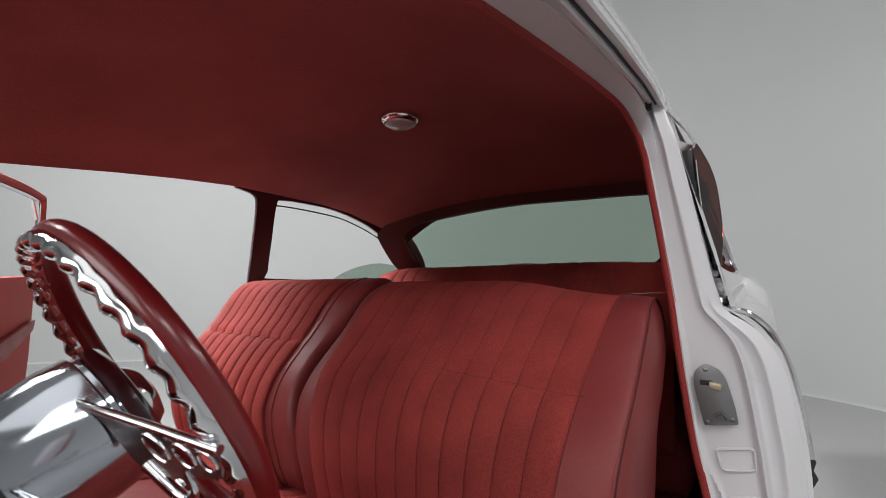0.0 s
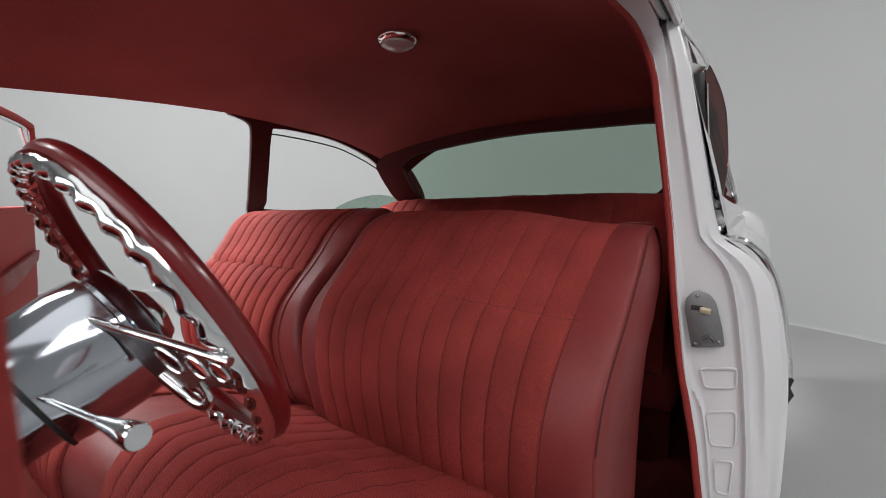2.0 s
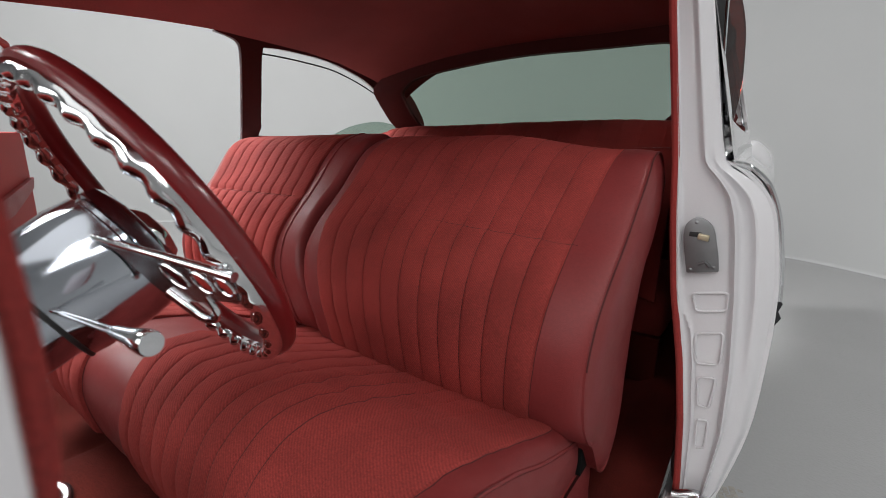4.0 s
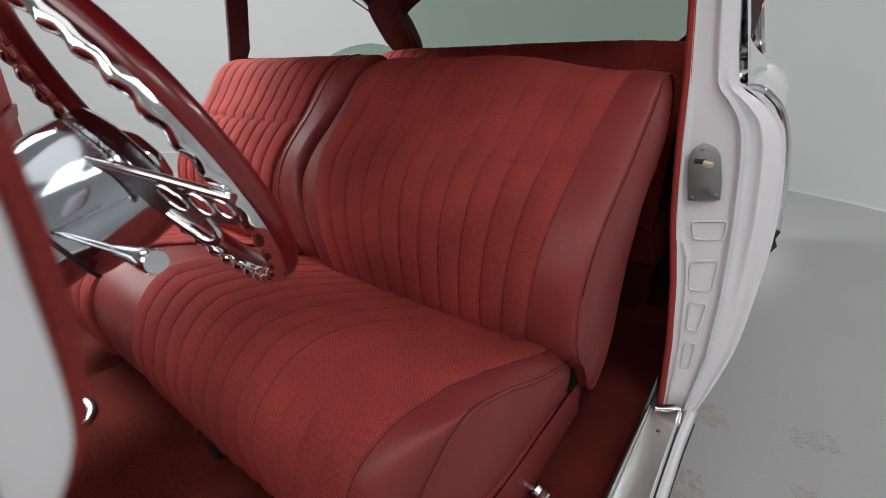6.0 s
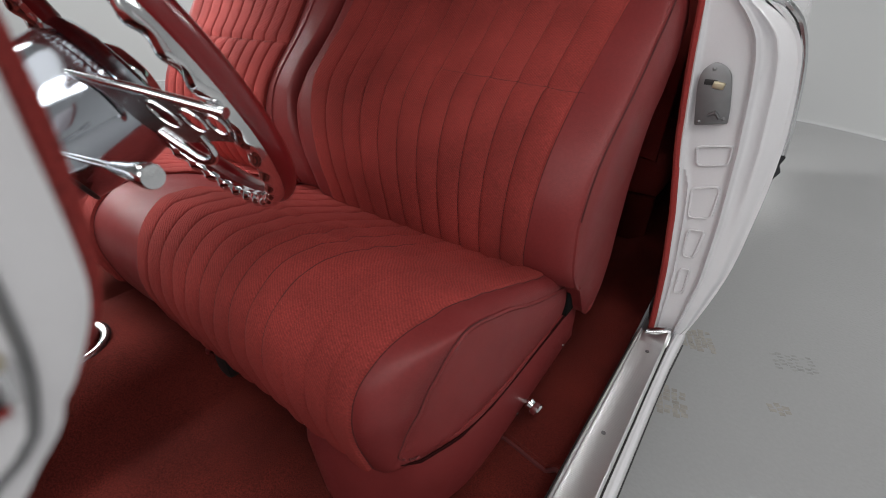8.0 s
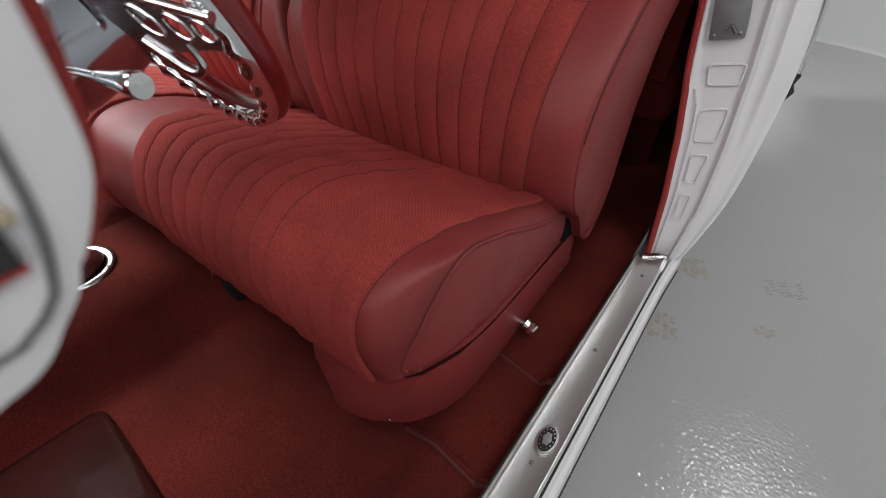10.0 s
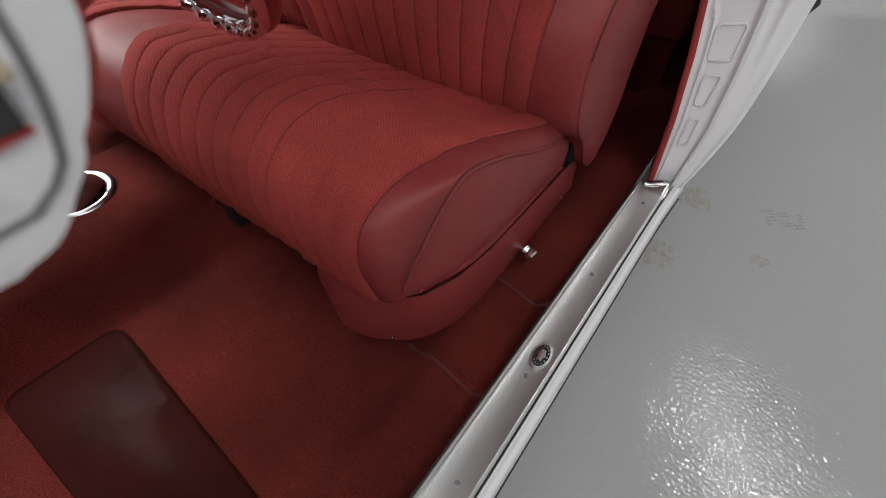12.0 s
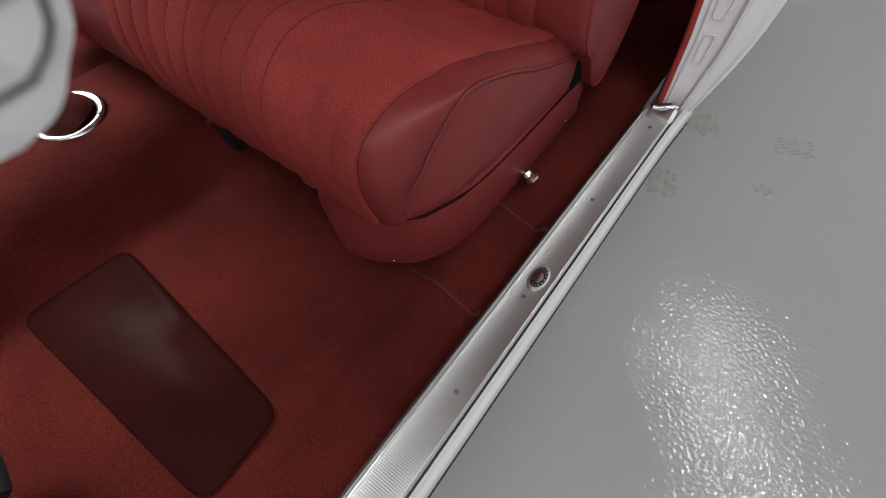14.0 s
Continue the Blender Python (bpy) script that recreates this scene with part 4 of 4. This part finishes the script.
# Near-black block fills the notch below the backrest to stand for its shade.
part("notch_block", block(0.606, -0.150, 0.515, 0.022, 0.075, 0.075, 0.004), material("dull_black_notch", (0.006, 0.006, 0.006), 0.95, vary=0.1, spec=0.1), bench, "black block standing for the shaded notch below the backrest")
# Dark tube laid along the cushion's foot, drawn for the shade in the gap.
part("skirt_gap_shade", tube([(lerp_table(SEAT_SIDE, y)[0] + 0.0055, y - 0.004 * ease((-0.54 - y) / 0.04), float(np.interp(y, [-0.585, -0.52, -0.38, -0.19], [0.502, 0.498, 0.488, 0.480]))) for y in np.linspace(-0.585, -0.17, 24)], [0.0006] + [0.0022] * 22 + [0.0008], 6), material("dark_gap_shade", (0.020, 0.004, 0.004), 0.95, vary=0.1, spec=0.05), skirt, "dark strip standing for the shaded gap under the cushion")
KA, KB = np.array((0.612, -0.333, 0.404)), np.array((0.634, -0.336, 0.399))
KA = KB + (KA - KB) * 0.45
part("seat_lever", tube([KA - (0.01, 0, 0), KA, KB], 0.0035, 8), CHROME, bench, "chrome seat release lever")
part("lever_knob", lathe([(-0.010, 0.005), (-0.008, 0.0115), (-0.001, 0.0095), (0.002, 0.0125), (0.009, 0.0135), (0.012, 0.0115), (0.0125, 0)], KB, KB - KA, 14), CHROME, bench, "small chrome lever knob")
part("hinge_bolt", lathe([(0, 0.011), (0.012, 0.011), (0.014, 0.006), (0.02, 0.005)], (0.630, 0.035, 0.952), (1, 0, 0), 12), BLACK, bench, "black backrest stop")

# Rear bench, seen above and beside the front one.
rear = thing("rear_seat", (0, 0.45, 0.40), "dark red cloth rear bench seat with sewn channels", "bench seat")
rows = []
for x in across(-0.60, 0.60, [(-0.55, 0.55, 18)]):
    row = []
    for y, z in smooth_path([(0.42, 0.62), (0.44, 0.75), (0.50, 0.92), (0.57, 1.03), (0.62, 1.082), (0.67, 1.09), (0.74, 1.07), (0.76, 0.9)], 5):
        row.append((x, y - pleat(x, -0.55, 0.55, 18, 0.0022 + 0.004 * ease((-x - 0.25) / 0.2)) * 0.7, z + pleat(x, -0.55, 0.55, 18, 0.0022 + 0.004 * ease((-x - 0.25) / 0.2)) - 0.02 * abs(x / 0.6) ** 6))
    rows.append(row)
part("rear_backrest", sheet(rows, (0, 0.02, -0.01)), FABRIC, rear, "dark red cloth rear backrest")
part("rear_cushion", block(0, 0.72, 0.53, 1.24, 0.46, 0.16, 0.05, None, 4), FABRIC, rear)
part("rear_riser", block(0, 0.45, 0.42, 1.24, 0.03, 0.14, 0.006), CARPET, rear, "carpeted riser below the rear cushion")

# ---- steering wheel and column ----
WC = np.array((0.2881, -0.6224, 0.9114))
AX = np.array((0.0498, math.cos(radians(29.4)), math.sin(radians(29.4))))
AX /= np.linalg.norm(AX)
UX = np.cross((0, 0, 1), AX)
UX /= np.linalg.norm(UX)
UX = -UX if UX[0] < 0 else UX
VX = np.cross(AX, UX)
VX = -VX if VX[2] < 0 else VX


def on_wheel(r, a, h=0.0):
    """a: degrees from the driver's-door side, upwards; h: towards the driver."""
    return WC + r * (math.cos(radians(a)) * UX + math.sin(radians(a)) * VX) + h * AX


wheel = thing("steering_wheel", tuple(WC), "red rimmed steering wheel with scalloped chrome grip and drilled spokes", "steering wheel")
R = 0.171
part("rim", tube([on_wheel(R + 0.0006, a, 0.0060) for a in np.linspace(0, 360, 96, endpoint=False)], 0.0126, 18, True), material("red_wheel_plastic", (0.16, 0.008, 0.010), 0.28, vary=0.05, coat=0.3), wheel, "glossy dark red rim")
rows = []
for i in range(616):
    a = 360 * i / 616
    b = 0.0036 * math.sin(radians(a * 20)) ** 2
    ring = [(R + 0.0088, -0.002), (R + 0.0090, -0.0085), (R + 0.0070, -0.0115 - 0.5 * b), (R + 0.0030, -0.0132 - 1.0 * b), (R - 0.0030, -0.0132 - 1.0 * b), (R - 0.0070, -0.0115 - 0.5 * b), (R - 0.0090 - 0.3 * b, -0.0085), (R - 0.0088, -0.002), (R, 0.001)]
    rows.append([on_wheel(r, a, h) for r, h in ring])
part("grip_band", grid(rows, True, True), CHROME, wheel, "scalloped chrome finger grip band")
part("hub", lathe([(-0.03, 0.030), (-0.014, 0.034), (-0.006, 0.034), (0.002, 0.028), (0.006, 0.015), (0.007, 0)], WC, AX, 36), CHROME, wheel, "chrome hub")
# Drilled spoke: a pressed plate under a chrome bar, from the hub out to the rim.
SA, SB = np.array((0.3480, -0.6830, 0.9191)), np.array((0.4720, -0.6430, 0.9002))
S1 = (SB - SA) / np.linalg.norm(SB - SA)
SN = np.cross(S1, np.array((0.4105, -0.6575, 0.8927)) - SA)
SN /= np.linalg.norm(SN)
S2 = np.cross(SN, S1)
S2 = -S2 if S2[2] > 0 else S2
SLONG = float(np.linalg.norm(SB - SA))
slant = radians(30)
E1, E2 = math.cos(slant) * S1 + math.sin(slant) * S2, -math.sin(slant) * S1 + math.cos(slant) * S2
holes = [(np.array(c), a, b) for c, a, b in (((0.4105, -0.6575, 0.8927), 0.0150, 0.0068), ((0.4385, -0.6490, 0.8902), 0.0120, 0.0066), ((0.4605, -0.6426, 0.8891), 0.0098, 0.0064))]
m, n = 120, 40
pts, keep = [], []
for i in range(m + 1):
    t = i / m
    deep = 0.006 + 0.035 * ease(t / 0.42) - 0.014 * ease((t - 0.55) / 0.45)
    for j in range(n + 1):
        pts.append(SA + S1 * (SLONG * t * 1.01) + S2 * (deep * j / n))
for i in range(m):
    for j in range(n):
        a = i * (n + 1) + j
        c = (pts[a] + pts[a + n + 2]) / 2
        if all((((c - h) @ E1) / p) ** 2 + (((c - h) @ E2) / q) ** 2 > 1 for h, p, q in holes):
            keep.append((a, a + 1, a + n + 2, a + n + 1))
back = [p + SN * (0.0022 if SN[1] > 0 else -0.0022) for p in pts]
spoke = part("spoke", (pts + back, keep + [tuple(len(pts) + k for k in f[::-1]) for f in keep]), STEEL, wheel, "grey steel spoke with drilled holes")
part("spoke_bar", tube([SA - S1 * 0.02, SA + S1 * SLONG * 0.5 - S2 * 0.0008, SB + S1 * 0.004], [0.0034, 0.0040, 0.0044], 12), CHROME, spoke, "chrome bar along the spoke")
for h, p, q in holes:
    part("hole_rim", tube([h + p * math.cos(a) * E1 + q * math.sin(a) * E2 for a in np.linspace(0, 2 * math.pi, 30, endpoint=False)], 0.0013, 8, True), CHROME, spoke, "rolled chrome edge of a hole")
hook = smooth_path([(0.3947, -0.6570, 0.8767), (0.4080, -0.6500, 0.8655), (0.4218, -0.6428, 0.8552), (0.4340, -0.6395, 0.8560), (0.4395, -0.6410, 0.8650), (0.4356, -0.6458, 0.8771)], 6)
part("horn_loop", tube(hook, [0.0048] * 12 + [0.0048 - 0.0022 * k / (len(hook) - 13) for k in range(len(hook) - 12)], 10), CHROME, wheel, "small chrome horn loop")

column = thing("steering_column", tuple(WC - 0.1 * AX), "chrome steering column with bell housing and signal lever", "steering column")
part("bell", lathe([(-0.010, 0.040), (-0.012, 0.060), (-0.016, 0.064), (-0.028, 0.065), (-0.030, 0.062), (-0.034, 0.062), (-0.036, 0.066), (-0.060, 0.067), (-0.100, 0.063), (-0.112, 0.060)], WC, AX, 56), BELL, column, "polished chrome bell housing")
part("bell_seam", lathe([(-0.111, 0.0585), (-0.112, 0.061), (-0.115, 0.061), (-0.116, 0.058)], WC, AX, 48), BLACK, column)
part("mast", lathe([(-0.115, 0.052), (-0.16, 0.050), (-0.22, 0.042), (-0.60, 0.036)], WC, AX, 40), BELL, column, "chrome column mast")
KN = np.array((0.477, -0.7075, 0.8722))
root = np.array((0.322, -0.7255, 0.8670))
sig = thing("signal_lever", tuple(root), "chrome turn signal lever with round knob", "lever")
mid = root + (KN - root) * 0.75
part("rod", tube([root, root + (KN - root) * 0.4, mid, KN], [0.0026, 0.0026, 0.003, 0.0035], 10), CHROME, sig)
d = (KN - root) / np.linalg.norm(KN - root)
part("knob", lathe([(-0.040, 0.0035), (-0.034, 0.0045), (-0.012, 0.0065), (-0.006, 0.0076), (0.004, 0.0088), (0.009, 0.0088), (0.011, 0.0080), (0.0112, 0.0)], KN, d, 24), CHROME, sig, "round chrome knob")

# Dome lamp on the headliner.
dome = thing("dome_lamp", (0.0, 0.03, 1.465), "round chrome dome lamp on the red headliner", "ceiling lamp")
part("bezel", lathe([(0, 0.053), (0.010, 0.054), (0.018, 0.051), (0.023, 0.043), (0.018, 0.040)], (0.032, 0.042, 1.472), (0, 0, -1), 36), CHROME, dome, "chrome bezel")
part("lens", lathe([(0.018, 0.042), (0.026, 0.039), (0.033, 0.026), (0.036, 0)], (0.032, 0.042, 1.472), (0, 0, -1), 30), material("frosted_lamp_glass", (0.62, 0.60, 0.58), 0.25, 0.35, vary=0.15, scale=60), dome, "frosted pale lens")

# ---- far door, standing open ----
door = thing("passenger_door", (-0.75, -0.83, 0.35), "open passenger door with red trim panel and red window frame", "car door")
HD = np.array((-0.75, -0.83))
DD = np.array((-0.885, 0.465)) / np.linalg.norm((-0.885, 0.465))
NN = np.array((DD[1], -DD[0])) * (1 if DD[1] * 1.0 > 0 else -1)


def on_door(s, z, h=0.0):
    p = HD + DD * s * 1.055 + NN * h
    return (p[0], p[1], z)


door_loop = [(0.0, 0.42), (0.0, 1.02), (0.5, 1.045), (0.985, 1.065), (1.0, 1.02), (0.995, 0.75), (0.96, 0.5), (0.93, 0.40)]
part("trim_panel", prism([on_door(s, z, 0.0) for s, z in door_loop], (NN[0] * -0.06, NN[1] * -0.06, 0), 0.008), TRIM_RED, door, "bright red door trim panel")
fr = [(0.10, 1.05), (0.12, 1.25), (0.2, 1.345), (0.45, 1.39), (0.75, 1.405), (0.955, 1.40), (0.995, 1.375), (0.99, 1.2), (0.985, 1.06)]
part("window_frame", tube([on_door(s, z, 0.004) for s, z in smooth_path(fr, 5)], 0.016, 8), TRIM_RED, door, "red painted window frame")
fr2 = [(0.125, 1.05), (0.145, 1.24), (0.22, 1.325), (0.46, 1.37), (0.75, 1.382), (0.94, 1.378), (0.968, 1.35), (0.965, 1.2), (0.962, 1.06)]
part("window_channel", tube([on_door(s, z, 0.004) for s, z in smooth_path(fr2, 5)], 0.007, 8), CHROME, door, "chrome window channel")
part("corner_bracket", prism([on_door(0.90, 1.372, 0.012), on_door(0.955, 1.37, 0.012), on_door(0.953, 1.30, 0.012)], (NN[0] * -0.015, NN[1] * -0.015, 0), 0.002), CHROME, door, "chrome corner bracket")
part("armrest", prism([on_door(s, z, 0.0) for s, z in [(0.25, 0.76), (0.60, 0.80), (0.975, 0.885), (0.955, 0.84), (0.75, 0.76), (0.25, 0.66)]], (NN[0] * 0.02, NN[1] * 0.02, 0), 0.006), VINYL, door, "red vinyl armrest")

# Tyre marks on the studio floor.
for cx, cy, ang, mat, n, m in [(0.846, 0.57, 0.35, BROWN_MARK, 5, 7), (0.832, 0.25, 0.25, BROWN_MARK, 4, 7), (1.108, 0.63, 0.35, SMUDGE, 6, 5), (1.08, 0.39, 0.4, BROWN_MARK, 3, 3)]:
    mark = thing("tyre_mark", (cx, cy, 0.0), "faint brown tyre tread mark on the floor" if mat is BROWN_MARK else "faint grey tyre tread mark on the floor", "floor mark", "tyre marks")
    rng = random.Random(int(cx * 1000 + cy * 100))
    for i in range(n):
        for j in range(m):
            if rng.random() < (0.10 if mat is BROWN_MARK else 0.22):
                continue
            px, py = (i - n / 2) * 0.020 + rng.uniform(-0.002, 0.002), (j - m / 2) * 0.0155 + (0.007 if i % 2 else 0)
            part("tread", block(cx + px * math.cos(ang) - py * math.sin(ang), cy + px * math.sin(ang) + py * math.cos(ang), 0.0003, rng.uniform(0.013, 0.019), rng.uniform(0.011, 0.0148) if mat is BROWN_MARK else rng.uniform(0.005, 0.010), 0.0006, 0, Euler((0, 0, ang)).to_matrix()), mat, mark, smooth=False)

# Small hardware and blackened hollows under the cushion's front edge.
part("frame_strip", block(0.388, -0.596, 0.4525, 0.026, 0.005, 0.002, 0.0006), ALU, bench, "bright seat frame strip")
# Black block in place of the hole's shade, below the arched cover.
part("track_hole_shade", block(0.128, -0.566, 0.395, 0.044, 0.03, 0.064, 0.012), BLACK, bench, "black block standing for the shaded hole under the track cover")
part("track_cover", tube(smooth_path([(0.088, -0.586, 0.345), (0.092, -0.584, 0.385), (0.104, -0.583, 0.418), (0.128, -0.582, 0.432), (0.150, -0.582, 0.430)], 5), 0.005, 8), VINYL, bench, "red seat track cover")
# Two black seat brackets; the last block stands for a dark carpet notch.
for x, z, w, h in [(-0.445, 0.462, 0.055, 0.030), (-0.288, 0.458, 0.030, 0.026), (-0.165, 0.452, 0.034, 0.022)]:
    part("underseat_block", block(x, -0.560, z, w, 0.05, h, 0.005), BLACK, bench, "small black block under the cushion front")
